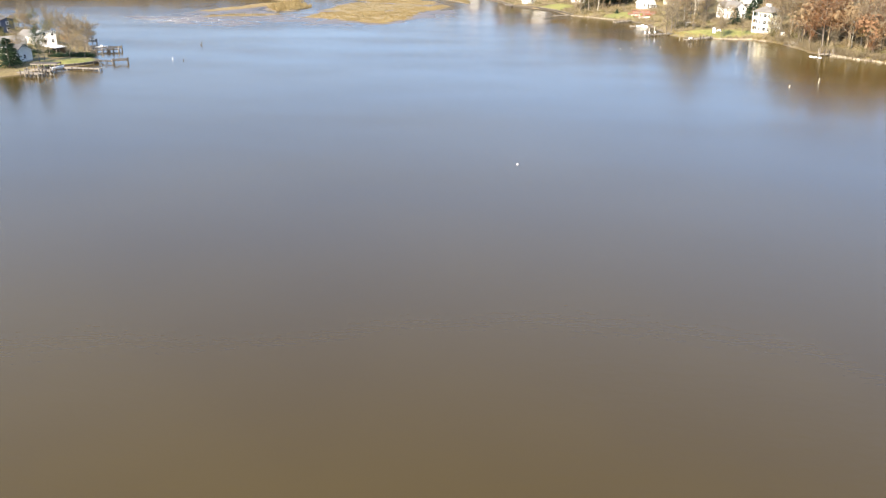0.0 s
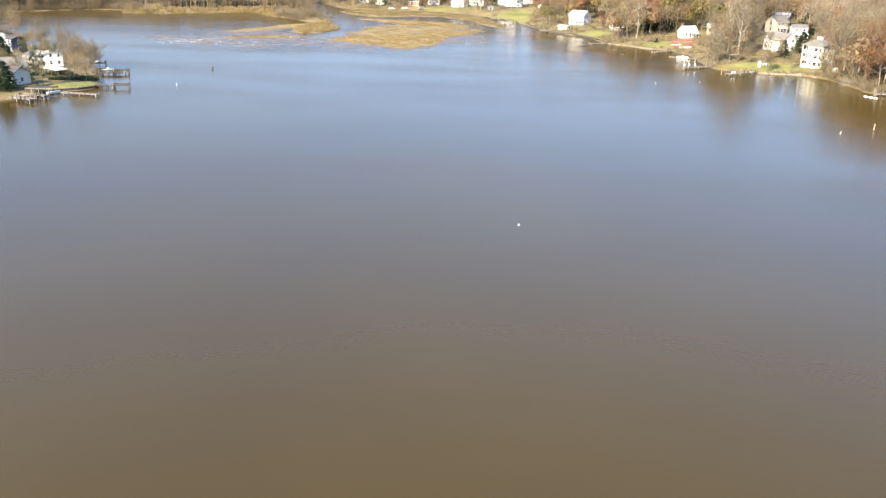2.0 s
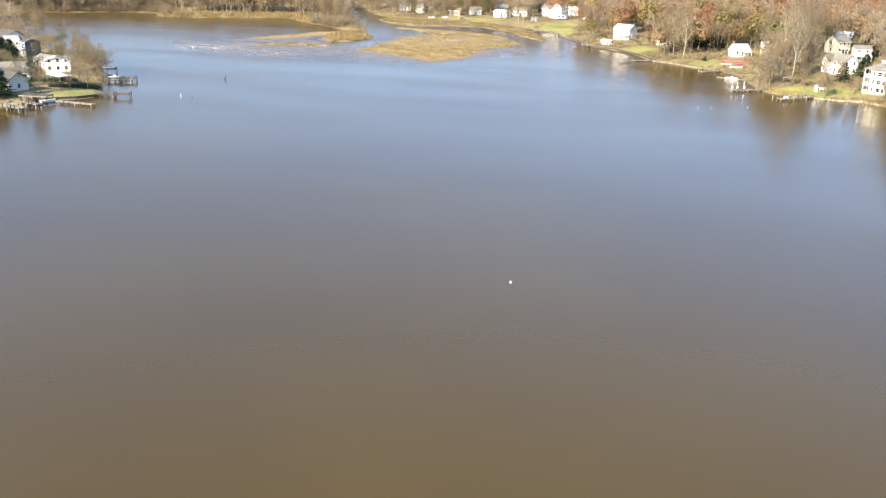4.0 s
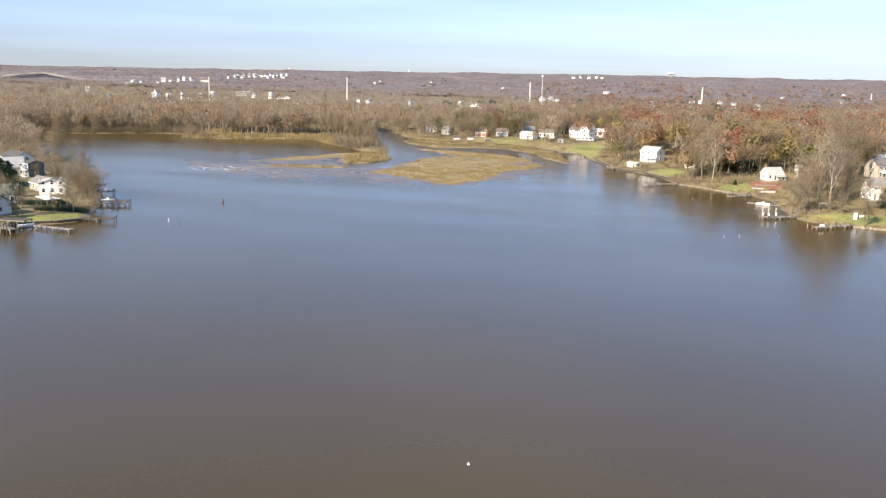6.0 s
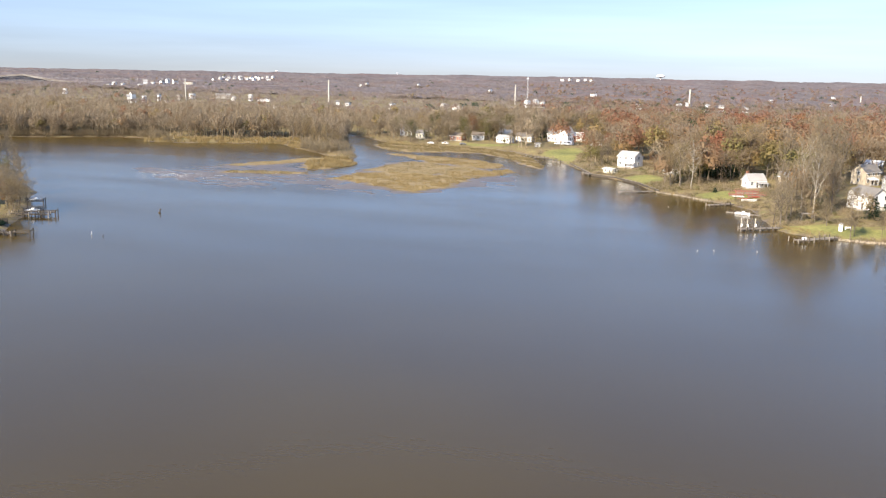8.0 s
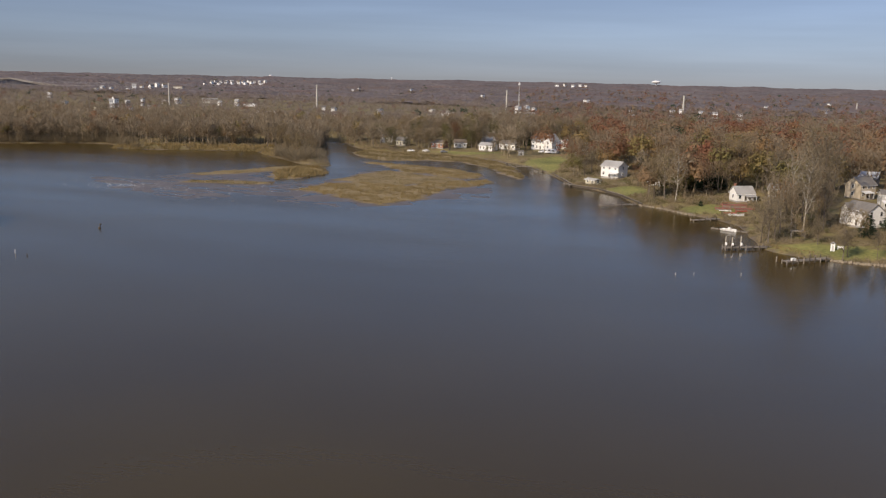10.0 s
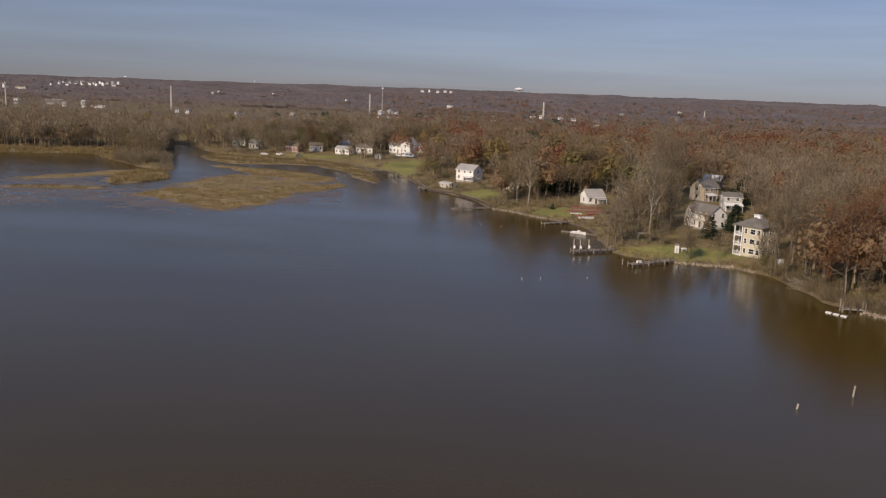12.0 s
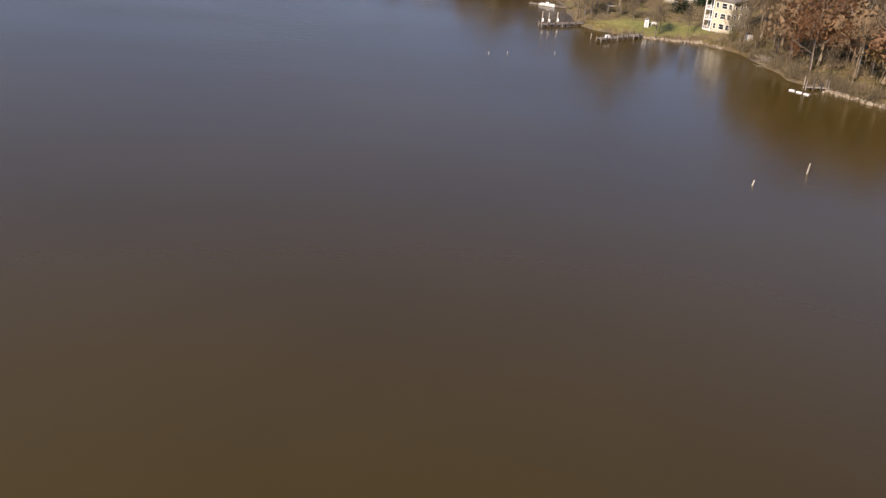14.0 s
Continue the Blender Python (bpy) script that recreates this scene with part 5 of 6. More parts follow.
def carport(x, y, rz, w, d):
    ob = thing("carport", x, y, height(x, y), rz, label="open white-edged shelter with a flat roof on posts", category="shelter")
    part("roof", Shape().box(0, 0, 2.5, w, d, 0.25), PAINT, ob)
    for i in (-1, 1):
        for j in (-1, 0, 1):
            part("post", Shape().box(j * (w / 2 - 0.2), i * (d / 2 - 0.2), 0, 0.16, 0.16, 2.5), TIMBER, ob)
    part("back_wall", Shape().box(0, d / 2 - 0.1, 0, w - 0.5, 0.12, 2.4), DARK_TIMBER, ob)
    return ob


carport(-172, 248, -28, 10, 4.5)
pole_x, pole_y = -206, 240
utility = thing("utility_pole", pole_x, pole_y, height(pole_x, pole_y) - 0.3, 20, label="grey timber utility pole with a crossarm", category="pole")
part("shaft", Shape().rod((0, 0, 0), (0, 0, 9.5), 0.17, 0.12, 8), TIMBER, utility)
part("crossarm", Shape().box(0, 0, 8.8, 2.2, 0.12, 0.14), TIMBER, utility)

# dark boards standing in for tree shade and hedge behind the grassy point
fence = thing("fence", -170, 238, height(-163, 242), 0, label="dark boards standing in for yard shade and a low hedge", category="fence")
for i in range(9):
    u = i / 9
    fx, fy = 1 + 14.5 * u, 0.5 + 8.2 * u
    part("post", Shape().box(fx, fy, -0.6, 0.14, 0.14, 1.9), DARK_TIMBER, fence)
    part("panel", Shape().box(fx + 0.8, fy + 0.45, -0.5, 1.7, 0.05, 1.6, 29.5), DARK_TIMBER, fence)


# ---- docks, lifts and moorings ----
def dock(x0, y0, x1, y1, wide, top, posts, label, proud=0.7, mat=TIMBER, group="docks"):
    """A timber jetty from its outer end to the bank: deck on stringers, with a pair of piles at every bay."""
    length, turn = math.hypot(x1 - x0, y1 - y0), math.degrees(math.atan2(y1 - y0, x1 - x0))
    ob = thing("dock", x0, y0, 0, turn, label=label, category="dock", group=group)
    part("deck", Shape().box(length / 2, 0, top - 0.08, length, wide, 0.08), mat, ob)
    for s in (-1, 1):
        part("stringer", Shape().box(length / 2, s * (wide / 2 - 0.1), top - 0.30, length, 0.10, 0.22), mat, ob)
    r = random.Random(int(x0 * 10 + y0))
    for i in range(posts):
        for s in (-1, 1):
            a = length * (i + 0.1) / posts
            part("post", Shape().rod((a, s * (wide / 2 + 0.1), -1.5), (a + r.uniform(-0.06, 0.06), s * (wide / 2 + 0.1) + r.uniform(-0.06, 0.06), top + proud * r.uniform(0.4, 1.2)), 0.17, 0.15), DARK_TIMBER if i % 3 else TIMBER, ob)
    return ob


dock(49.3, 328.2, 62.5, 336, 1.5, 0.9, 7, "grey timber jetty with uneven piles", 0.6)
dock(64.8, 313.8, 76.8, 324, 1.7, 0.9, 8, "weathered timber jetty on many rough piles", 0.8)
dock(4.0, 402, 17, 410.5, 1.2, 0.7, 7, "low grey jetty reaching out from the seawall", 0.5)
dock(38.8, 379, 48, 387, 1.6, 0.6, 5, "short jetty by the lawn", 0.8)
dock(45.6, 365.8, 57, 362, 1.4, 0.45, 5, "low landing stage by the moored boat", 0.3)
dock(108.5, 279, 115, 279.5, 1.3, 0.8, 4, "broken-down jetty with tall leaning piles", 1.8)
dock(-137.8, 218.8, -152, 219.8, 1.5, 0.9, 7, "long pale jetty lying along the bank", 0.2)
dock(-150.4, 204, -160, 207, 2.4, 1.3, 5, "broad raised jetty on tall piles", 1.0)
dock(-150.6, 211, -159, 214, 2.0, 1.2, 5, "raised jetty with tall piles by the boathouse", 1.6)
dock(-154.5, 263.6, -168, 259.5, 1.5, 1.0, 7, "dark jetty beside the boat lifts", 1.0, DARK_TIMBER)
dock(-181, 279.5, -190, 286, 1.4, 1.0, 5, "dark jetty below the trees", 1.2, DARK_TIMBER)
dock(-141.8, 235, -148.5, 234.5, 1.2, 1.0, 3, "dark jetty off the grassy point", 0.6, DARK_TIMBER)
dock(-293, 386, -304, 392, 2.0, 1.0, 4, "dark jetty in the cove", 1.4, DARK_TIMBER)
dock(-15.8, 458.8, -20, 464, 2.0, 0.9, 4, "timber jetty at the boathouse", 0.6)
dock(-58, 532, -50, 534, 1.4, 0.8, 3, "small jetty below the village lawn", 0.6)
dock(-44, 512, -38, 514, 1.4, 0.8, 3, "small jetty on the creek bank", 0.6)


def boat_lift(x, y, rz, w, d, top, mat=DARK_TIMBER):
    """Four piles tied by beams, with two cradle bunks slung between them."""
    ob = thing("boat_lift", x, y, 0, rz, label="boat lift of dark piles joined by beams", category="boat lift", group="boat lifts")
    for i in (-1, 1):
        for j in (-1, 1):
            part("post", Shape().rod((i * w / 2, j * d / 2, -1.5), (i * w / 2, j * d / 2, top + 0.5), 0.16, 0.14), mat, ob)
        part("beam", Shape().box(0, i * d / 2, top - 0.25, w + 0.4, 0.16, 0.25), mat, ob)
        part("bunk", Shape().box(0, i * d / 5, 0.9, w - 0.3, 0.18, 0.15), mat, ob)
    for j in (-1, 1):
        part("crossbeam", Shape().box(j * w / 2, 0, top, 0.14, d + 0.3, 0.18), mat, ob)
    return ob


boat_lift(-139.5, 236, 22, 4.8, 2.6, 1.5)
boat_lift(-157.5, 266.5, 24, 4.6, 2.6, 1.5)
boat_lift(-163, 265.5, 24, 4.2, 2.6, 1.4)
boat_lift(-178, 283.5, 26, 5.6, 2.6, 1.6)
boat_lift(-155.5, 207.5, 17, 4.2, 3.2, 2.0, TIMBER)
for x, y, tall in ((49.8, 330.3, 3.9), (51.6, 329.9, 3.6), (54.0, 331.8, 3.7)):
    ob = thing("lift_post", x, y, 0, label="tall steel lift post with a white motor box", category="post", group="lift posts")
    part("post", Shape().rod((0, 0, -1.5), (0.1, 0.1, tall), 0.17, 0.15), PALE_TIMBER, ob)
    part("motor_box", Shape().box(0.25, -0.2, 1.2, 0.5, 0.5, 0.8), PAINT, ob)


def post(x, y, tall, lean, turn, label, r=0.11, mat=PALE_TIMBER, group="mooring stakes"):
    ob = tagged(new("mooring_post", Shape().rod((0, 0, -1.5), (math.cos(turn) * lean, math.sin(turn) * lean, tall), r * 1.1, r, 8).mesh("mooring_post", mat)), label, "post", group)
    ob.location = (x, y, 0)
    return ob


post(94.2, 219.3, 1.7, 0.75, 0.9, "bleached mooring pile leaning over the water", 0.13)
post(83.8, 211.0, 0.8, 0.9, 0.8, "low broken mooring pile leaning over the water", 0.12)
post(63, 316.6, 1.5, 0.1, 0.3, "lone upright pile beside the jetty", 0.12, TIMBER)
for x, y in ((38.0, 288.0), (42.4, 290.0), (53.7, 294.0)):
    post(x, y, 0.7, 0.08, x, "thin pale stake standing in open water", 0.06, PALE_TIMBER)
for x, y in ((15.4, 369.2), (18.4, 370.2), (25.5, 368.5)):
    post(x, y, 0.6, 0.05, x, "short stake standing off the jetty", 0.06, PALE_TIMBER)
post(-124.2, 245.0, 1.0, 0.1, 1.0, "white channel stake standing in the bay", 0.08, PAINT)
post(-119.5, 244.0, 0.6, 0.05, 1.0, "low dark stake beside the white one", 0.10, DARK_TIMBER)

marker = thing("floating_marker", -129.9, 284.7, 0, label="dark floating marker with a short spar", category="buoy")
part("float", Shape().rod((0, 0, -0.3), (0, 0, 0.35), 0.45, 0.4, 10), DARK_TIMBER, marker)
part("spar", Shape().rod((0, 0, 0.3), (0.25, 0.1, 1.0), 0.12, 0.1), DARK_TIMBER, marker)
part("head", Shape().rod((0.25, 0.1, 0.95), (0.3, 0.1, 1.35), 0.3, 0.25, 8), DARK_TIMBER, marker)


def float_buoy(x, y, size, lean, label):
    """A small white mooring float: a round body under a tapering neck."""
    ob = thing("mooring_float", x, y, 0, lean * 40, label=label, category="float", group="mooring floats")
    body = Shape()
    rings, n = [(0.1, -0.5), (0.8, -0.35), (1.0, 0.0), (0.85, 0.4), (0.4, 0.75), (0.32, 1.3), (0.12, 1.5)], 10
    pts = [(math.cos(2 * math.pi * i / n) * r * size + lean * h * size * 0.2, math.sin(2 * math.pi * i / n) * r * size, h * size) for r, h in rings for i in range(n)]
    faces = [(j * n + i, j * n + (i + 1) % n, (j + 1) * n + (i + 1) % n, (j + 1) * n + i) for j in range(len(rings) - 1) for i in range(n)]
    part("body", body.add(pts, faces + [tuple(range(n)), tuple(range((len(rings) - 1) * n, len(rings) * n))]), PAINT, ob)
    part("collar", Shape().rod((0, 0, -0.12 * size), (0, 0, 0.1 * size), 1.05 * size, 1.05 * size, 10), DARK_TIMBER, ob)
    return ob


float_buoy(10.4, 115.0, 0.2, 0.4, "small white mooring float on open water")


def hull_shape(length, beam, deep):
    """An open boat's hull: pointed bow, square stern, flared sides and a hollow cockpit."""
    s, n = Shape(), 9
    rings = []
    for i in range(n):
        u = i / (n - 1)
        b = beam / 2 * (1 - max(0, (u - 0.45) / 0.55) ** 2.2)
        x = length * (u - 0.5)
        sheer = deep * (0.85 + 0.35 * u * u)
        rings.append([(x, -b, sheer), (x, -b * 0.65, 0.0), (x, 0, -deep * 0.25), (x, b * 0.65, 0.0), (x, b, sheer), (x, b * 0.82, sheer), (x, b * 0.6, deep * 0.3), (x, -b * 0.6, deep * 0.3), (x, -b * 0.82, sheer)])
    pts = [p for r in rings for p in r]
    m = len(rings[0])
    faces = [(i * m + j, i * m + (j + 1) % m, (i + 1) * m + (j + 1) % m, (i + 1) * m + j) for i in range(n - 1) for j in range(m)]
    return s.add(pts, faces + [tuple(range(m)), tuple(range((n - 1) * m, n * m))])


def boat(x, y, z, rz, length, beam, deep, mat, label, console=False, tip=0.0, name="boat"):
    ob = thing(name, x, y, z, rz, label=label, category=name, group=name + "s")
    ob.matrix_basis = pose(x, y, z, tip, 0, rz)
    part("hull", hull_shape(length, beam, deep), mat, ob)
    part("thwart", Shape().box(-length * 0.1, 0, deep * 0.55, 0.3, beam * 0.85, 0.06), TIMBER, ob)
    if console:
        part("console", Shape().box(0.2, 0, deep * 0.3, 0.8, 0.8, deep * 1.4), PAINT, ob)
        part("outboard", Shape().box(-length / 2 - 0.2, 0, 0.1, 0.35, 0.4, deep * 1.3), RUBBER, ob)
    return ob


boat(51.0, 363.6, 0.1, -25, 5.2, 1.9, 0.7, PAINT, "white motorboat moored at the landing stage", True)
boat(53.6, 389.6, height(53.6, 389.6) + 0.25, 15, 5.6, 1.9, 0.7, PAINT, "white skiff pulled up on the bank")
boat(51.5, 393.5, height(51.5, 393.5) + 0.25, 12, 4.6, 0.8, 0.35, RED_PAINT, "red canoe lying on the bank", name="canoe")
boat(55.5, 396.5, height(55.5, 396.5) + 0.25, 20, 4.2, 0.8, 0.35, RED_PAINT, "faded red kayak lying on the lawn", name="canoe")
boat(49.8, 397.0, height(49.8, 397) + 0.25, 5, 4.2, 0.8, 0.35, PAINT, "white kayak lying on the lawn", name="canoe")
boat(-153, 218, 0.7, 60, 4.6, 1.7, 0.7, PAINT, "white boat tipped on the boat ramp", False, 0)
boat(-163, 265.5, 0.98, 24, 4.8, 1.8, 0.7, PAINT, "white boat hanging in its lift", True)
boat(-178, 283.5, 0.98, 26, 4.6, 1.8, 0.7, PAINT, "pale boat hanging in its lift", True)
for i, (x, y) in enumerate(((105.6, 276.4), (106.8, 275.1), (108.0, 273.8))):
    ob = thing("float_drum", x, y, 0, -48, label="pale floating drum off the broken jetty", category="float", group="floats")
    part("float", Shape().box(0, 0, -0.25, 1.5, 0.8, 0.5), PAINT, ob)
    part("band", Shape().box(0.72, 0, -0.2, 0.14, 0.84, 0.5), DARK_TIMBER, ob)

# things about the lawns
def terrace(x, y, rz, w, d, lift, label):
    """A boarded timber terrace on posts, with its rail."""
    ob = thing("deck_platform", x, y, height(x, y) - 0.2, rz, label=label, category="terrace", group="terraces")
    n = int(w / 0.55)
    for i in range(n):
        part("board", Shape().box(-w / 2 + (i + 0.5) * w / n, 0, lift, w / n - 0.04, d, 0.12), RED_DECK, ob)
    for i in range(5):
        part("post", Shape().box(-w / 2 + 0.1 + i * (w - 0.2) / 4, -d / 2 + 0.1, -0.5, 0.12, 0.12, lift + 1.5), RED_DECK, ob)
    part("rail", Shape().box(0, -d / 2 + 0.1, lift + 0.95, w - 0.1, 0.1, 0.1), RED_DECK, ob)
    part("skirting", Shape().box(0, -d / 2 + 0.2, -0.5, w - 0.2, 0.06, lift + 0.45), TIMBER, ob)
    return ob


terrace(52.5, 405.5, 15, 9, 3.6, 1.1, "red-stained timber terrace below the cottage")
terrace(56, 399.5, 18, 7, 3.2, 0.9, "faded red timber terrace on the sloping bank")
terrace(48.8, 401, 10, 5.5, 2.8, 0.7, "low faded red deck beside the lawn")
shed = thing("garden_shed", 78.7, 332.2, height(78.7, 332.2) - 0.1, -10, label="tiny white garden shed near the seawall", category="shed")
part("wall", Shape().box(0, 0, 0, 1.1, 1.1, 2.0), PAINT, shed)
part("roof", Shape().prism([(-0.75, 1.95), (0, 2.5), (0.75, 1.95), (0.75, 2.03), (0, 2.6), (-0.75, 2.03)], -0.7, 0.7), SHINGLE_PALE, shed)
part("door", Shape().box(0, -0.56, 0.05, 0.6, 0.04, 1.6), GREY_SIDING, shed)
bench = thing("garden_bench", 80.9, 333.6, height(80.9, 333.6), 12, label="white slatted bench on the lawn", category="bench")
for k in (0.0, 0.18, 0.36):
    part("slat", Shape().box(0, k - 0.2, 0.45, 1.8, 0.14, 0.05), PAINT, bench)
part("backrest", Shape().box(0, 0.3, 0.55, 1.8, 0.06, 0.45), PAINT, bench)
for s in (-1, 1):
    part("leg", Shape().box(s * 0.8, 0, 0, 0.08, 0.6, 0.45), PAINT, bench)
stand = thing("picnic_platform", 70.5, 347.5, height(70.5, 347.5), 10, label="raised weathered timber platform among trees", category="platform")
part("floor", Shape().box(0, 0, 2.1, 4.2, 1.8, 0.2), TIMBER, stand)
for i in (-1, 1):
    for j in (-1, 1):
        part("leg", Shape().box(i * 1.9, j * 0.7, -0.3, 0.15, 0.15, 2.4), TIMBER, stand)
box = thing("dock_box", 67.3, 315.9, 0.9, 40, label="white storage box on the jetty", category="box")
part("body", Shape().box(0, 0, 0, 1.3, 0.7, 0.55), PAINT, box)
part("lid", Shape().box(0, 0, 0.55, 1.36, 0.76, 0.08), PAINT, box)
hut = thing("pump_hut", 104.6, 322.6, height(104.6, 322.6) - 0.1, 20, label="small pale hut among the bank trees", category="hut")
part("wall", Shape().box(0, 0, 0, 1.6, 1.3, 1.8), PAINT, hut)
part("roof", Shape().box(0, 0, 1.8, 1.9, 1.6, 0.12), SHINGLE, hut)


def car(x, y, rz, mat, label):
    ob = thing("car", x, y, height(x, y), rz, label=label, category="car", group="parked cars")
    part("body", Shape().prism([(-2.2, 0.3), (2.2, 0.3), (2.25, 0.75), (1.2, 0.9), (0.6, 1.42), (-1.1, 1.45), (-1.9, 0.98), (-2.25, 0.92)], -0.85, 0.85), mat, ob)
    part("windows", Shape().prism([(1.02, 0.93), (0.54, 1.36), (-1.05, 1.38), (-1.7, 0.98)], -0.87, 0.87), GLASS, ob)
    for i in (-1.35, 1.35):
        for j in (-0.8, 0.8):
            part("wheel", Shape().rod((i, j - 0.1, 0.32), (i, j + 0.1, 0.32), 0.32, 0.32, 10), RUBBER, ob)
    return ob


car(-137.5, 586, 10, PAINT, "white car parked by the marsh road")
car(-128, 587, -15, PAINT, "white pickup-sized car parked by the marsh road")
car(-116, 586, 30, CAR_GREY, "grey car parked by the marsh road")
car(-55, 588, -20, PAINT, "white car parked on the lawn")

camper = thing("camper_trailer", -49, 584, height(-49, 584), -20, label="long white camper trailer on the lawn", category="trailer")
part("body", Shape().prism([(-1.2, 0.5), (1.2, 0.5), (1.2, 2.6), (0.9, 2.85), (-0.9, 2.85), (-1.2, 2.6)], -4.5, 4.5, flip=True), PAINT, camper)
for a in (-3.0, -0.5, 2.2):
    part("window", Shape().box(a, -1.22, 1.5, 1.2, 0.05, 0.7), GLASS, camper)
for s in (-0.5, 0.5):
    for j in (-1.1, 1.1):
        part("wheel", Shape().rod((s, j - 0.1, 0.35), (s, j + 0.1, 0.35), 0.35, 0.35, 10), RUBBER, camper)


# ---- seawalls, stones, reeds, brush ----
def seawall(points, top, label, mat=DARK_TIMBER):
    ob = thing("seawall", points[0][0], points[0][1], 0, label=label, category="seawall")
    ox, oy = points[0]
    for (ax, ay), (bx, by) in zip(points[:-1], points[1:]):
        n = max(1, int(math.hypot(bx - ax, by - ay) / 3))
        turn = math.degrees(math.atan2(by - ay, bx - ax))
        length = math.hypot(bx - ax, by - ay)
        part("boarding", Shape().box((ax + bx) / 2 - ox, (ay + by) / 2 - oy, -1.2, length + 0.1, 0.18, 1.2 + top, turn), mat, ob)
        part("cap", Shape().box((ax + bx) / 2 - ox, (ay + by) / 2 - oy, top, length + 0.15, 0.35, 0.1, turn), TIMBER, ob)
        for i in range(n):
            u = (i + 0.5) / n
            part("post", Shape().rod((ax + (bx - ax) * u - ox + 0.15, ay + (by - ay) * u - oy - 0.15, -1.5), (ax + (bx - ax) * u - ox + 0.15, ay + (by - ay) * u - oy - 0.15, top + 0.25), 0.13), mat, ob)
    return ob


seawall([(19, 411.5), (9, 434), (-3.5, 452), (-15.5, 459.5), (-23.5, 481), (-33, 504)], 1.0, "long dark timber seawall with pale capping")
seawall([(-147.6, 235), (-151, 228.5), (-157, 223.5), (-158.2, 213)], 0.9, "timber seawall round the grassy point")


def stones(name, points, count, size, label, seed):
    """Angular rocks heaped along a shoreline."""
    r = np.random.RandomState(seed)
    s = Shape()
    p = np.array(points, float)
    seg = np.hypot(*np.diff(p, axis=0).T)
    at = np.cumsum(np.r_[0, seg])
    for q in r.uniform(0, at[-1], count):
        x, y = np.interp(q, at, p[:, 0]) + r.normal(0, 0.6), np.interp(q, at, p[:, 1]) + r.normal(0, 0.6)
        a = size * r.uniform(0.5, 1.3)
        ring = [(x + math.cos(g) * a * r.uniform(0.7, 1), y + math.sin(g) * a * r.uniform(0.7, 1)) for g in np.arange(5) * 1.257 + r.uniform(0, 1)]
        z = r.uniform(0.05, 0.35)
        s.add([(u, v, -0.4) for u, v in ring] + [(x + (u - x) * 0.75, y + (v - y) * 0.75, z + a * r.uniform(0.4, 0.8)) for u, v in ring],
              [(i, (i + 1) % 5, 5 + (i + 1) % 5, 5 + i) for i in range(5)] + [(5, 6, 7, 8, 9)])
    return tagged(new(name, s.mesh(name, STONE)), label, "rocks", kind="stuff")


stones("shore_rocks", [(74, 324.6), (84, 322.6), (93, 322.4), (98, 317)], 170, 0.36, "pale riprap rocks edging the lawn", 3)
stones("bank_rocks", [(18, 411.5), (30, 403.5), (39, 392.5)], 130, 0.36, "pale riprap rocks along the bank", 4)
stones("point_rocks", [(113, 278.6), (120, 270), (128, 261.5), (150, 245)], 130, 0.55, "tan stones below the wooded bank", 5)


def reeds(name, poly, density, tall, width, mat, label, seed, spread=0.0):
    """Upright reed blades filling an outline."""
    r = np.random.RandomState(seed)
    p = np.array(poly, float)
    lo, hi = p.min(0) - 2, p.max(0) + 2
    n = int((hi - lo).prod() * density)
    x, y = r.uniform(lo[0], hi[0], n), r.uniform(lo[1], hi[1], n)
    h, _, _, _, _, marsh = land(x, y)
    ok = (inside(poly, x, y) + 1.5 * waves(x, y, 12, 41) > spread) & (waves(x, y, 7, 42) + 0.8 * waves(x, y, 25, 43) > -0.3)
    x, y, h = x[ok], y[ok], h[ok]
    ways = np.stack([r.normal(0, 0.32, len(x)), r.normal(0, 0.32, len(x)), np.ones(len(x))], -1)
    ways /= np.linalg.norm(ways, axis=1, keepdims=True)
    size = r.uniform(0.6, 1.2, len(x)) * tall * (1 + 0.35 * waves(x, y, 14, 44))
    v, f = blade_arrays(r, np.stack([x, y, h - 0.1], -1), ways, size, width)
    return tagged(new(name, raw_mesh(name, v, f, mat)), label, "reeds", kind="stuff")


reeds("marsh_reeds", MARSH_FRONT, 9.0, 0.7, 0.16, REED, "straw-coloured marsh grass on the low island", 51, 0.5)
reeds("back_reeds", MARSH_BACK, 6.0, 0.9, 0.2, REED_DULL, "dull brown reed bed along the creek", 52, 0.5)
reeds("spit_reeds", MARSH_TREES, 8.0, 1.8, 0.2, REED, "tall tan reeds at the foot of the wooded spit", 53, 0.3)
reeds("middle_reeds", MARSH_MID, 8.0, 0.6, 0.18, REED, "straw-coloured marsh grass along the creek bend", 59, 0.5)
reeds("streak_reeds", MARSH_STREAK, 5.0, 0.45, 0.2, REED, "low straw-coloured grass on a narrow mud bar", 60, 0.6)
reeds("far_reeds", MARSH_FAR, 5.0, 1.8, 0.3, REED, "pale reed fringe below the far woods", 54, -1.0)
reeds("creek_reeds", MUD_MID, 4.0, 0.5, 0.2, REED_DULL, "thin brown marsh grass on the creek mud", 58, 1.0)
reeds("low_reeds", MARSH_LOW, 6.0, 0.6, 0.2, REED_DULL, "low brown marsh grass amid the mud", 57, 0.0)
reeds("bank_reeds", [(93, 322), (99, 315), (105, 301), (108, 303), (104, 314), (98, 323)], 6.0, 0.9, 0.25, REED_DULL, "pale grass along the wooded bank", 55)
reeds("point_reeds", [(60, 337), (66, 328.5), (72, 326), (74, 330), (66, 336), (63, 342)], 6.0, 0.6, 0.25, REED, "pale grass on the low point", 56)


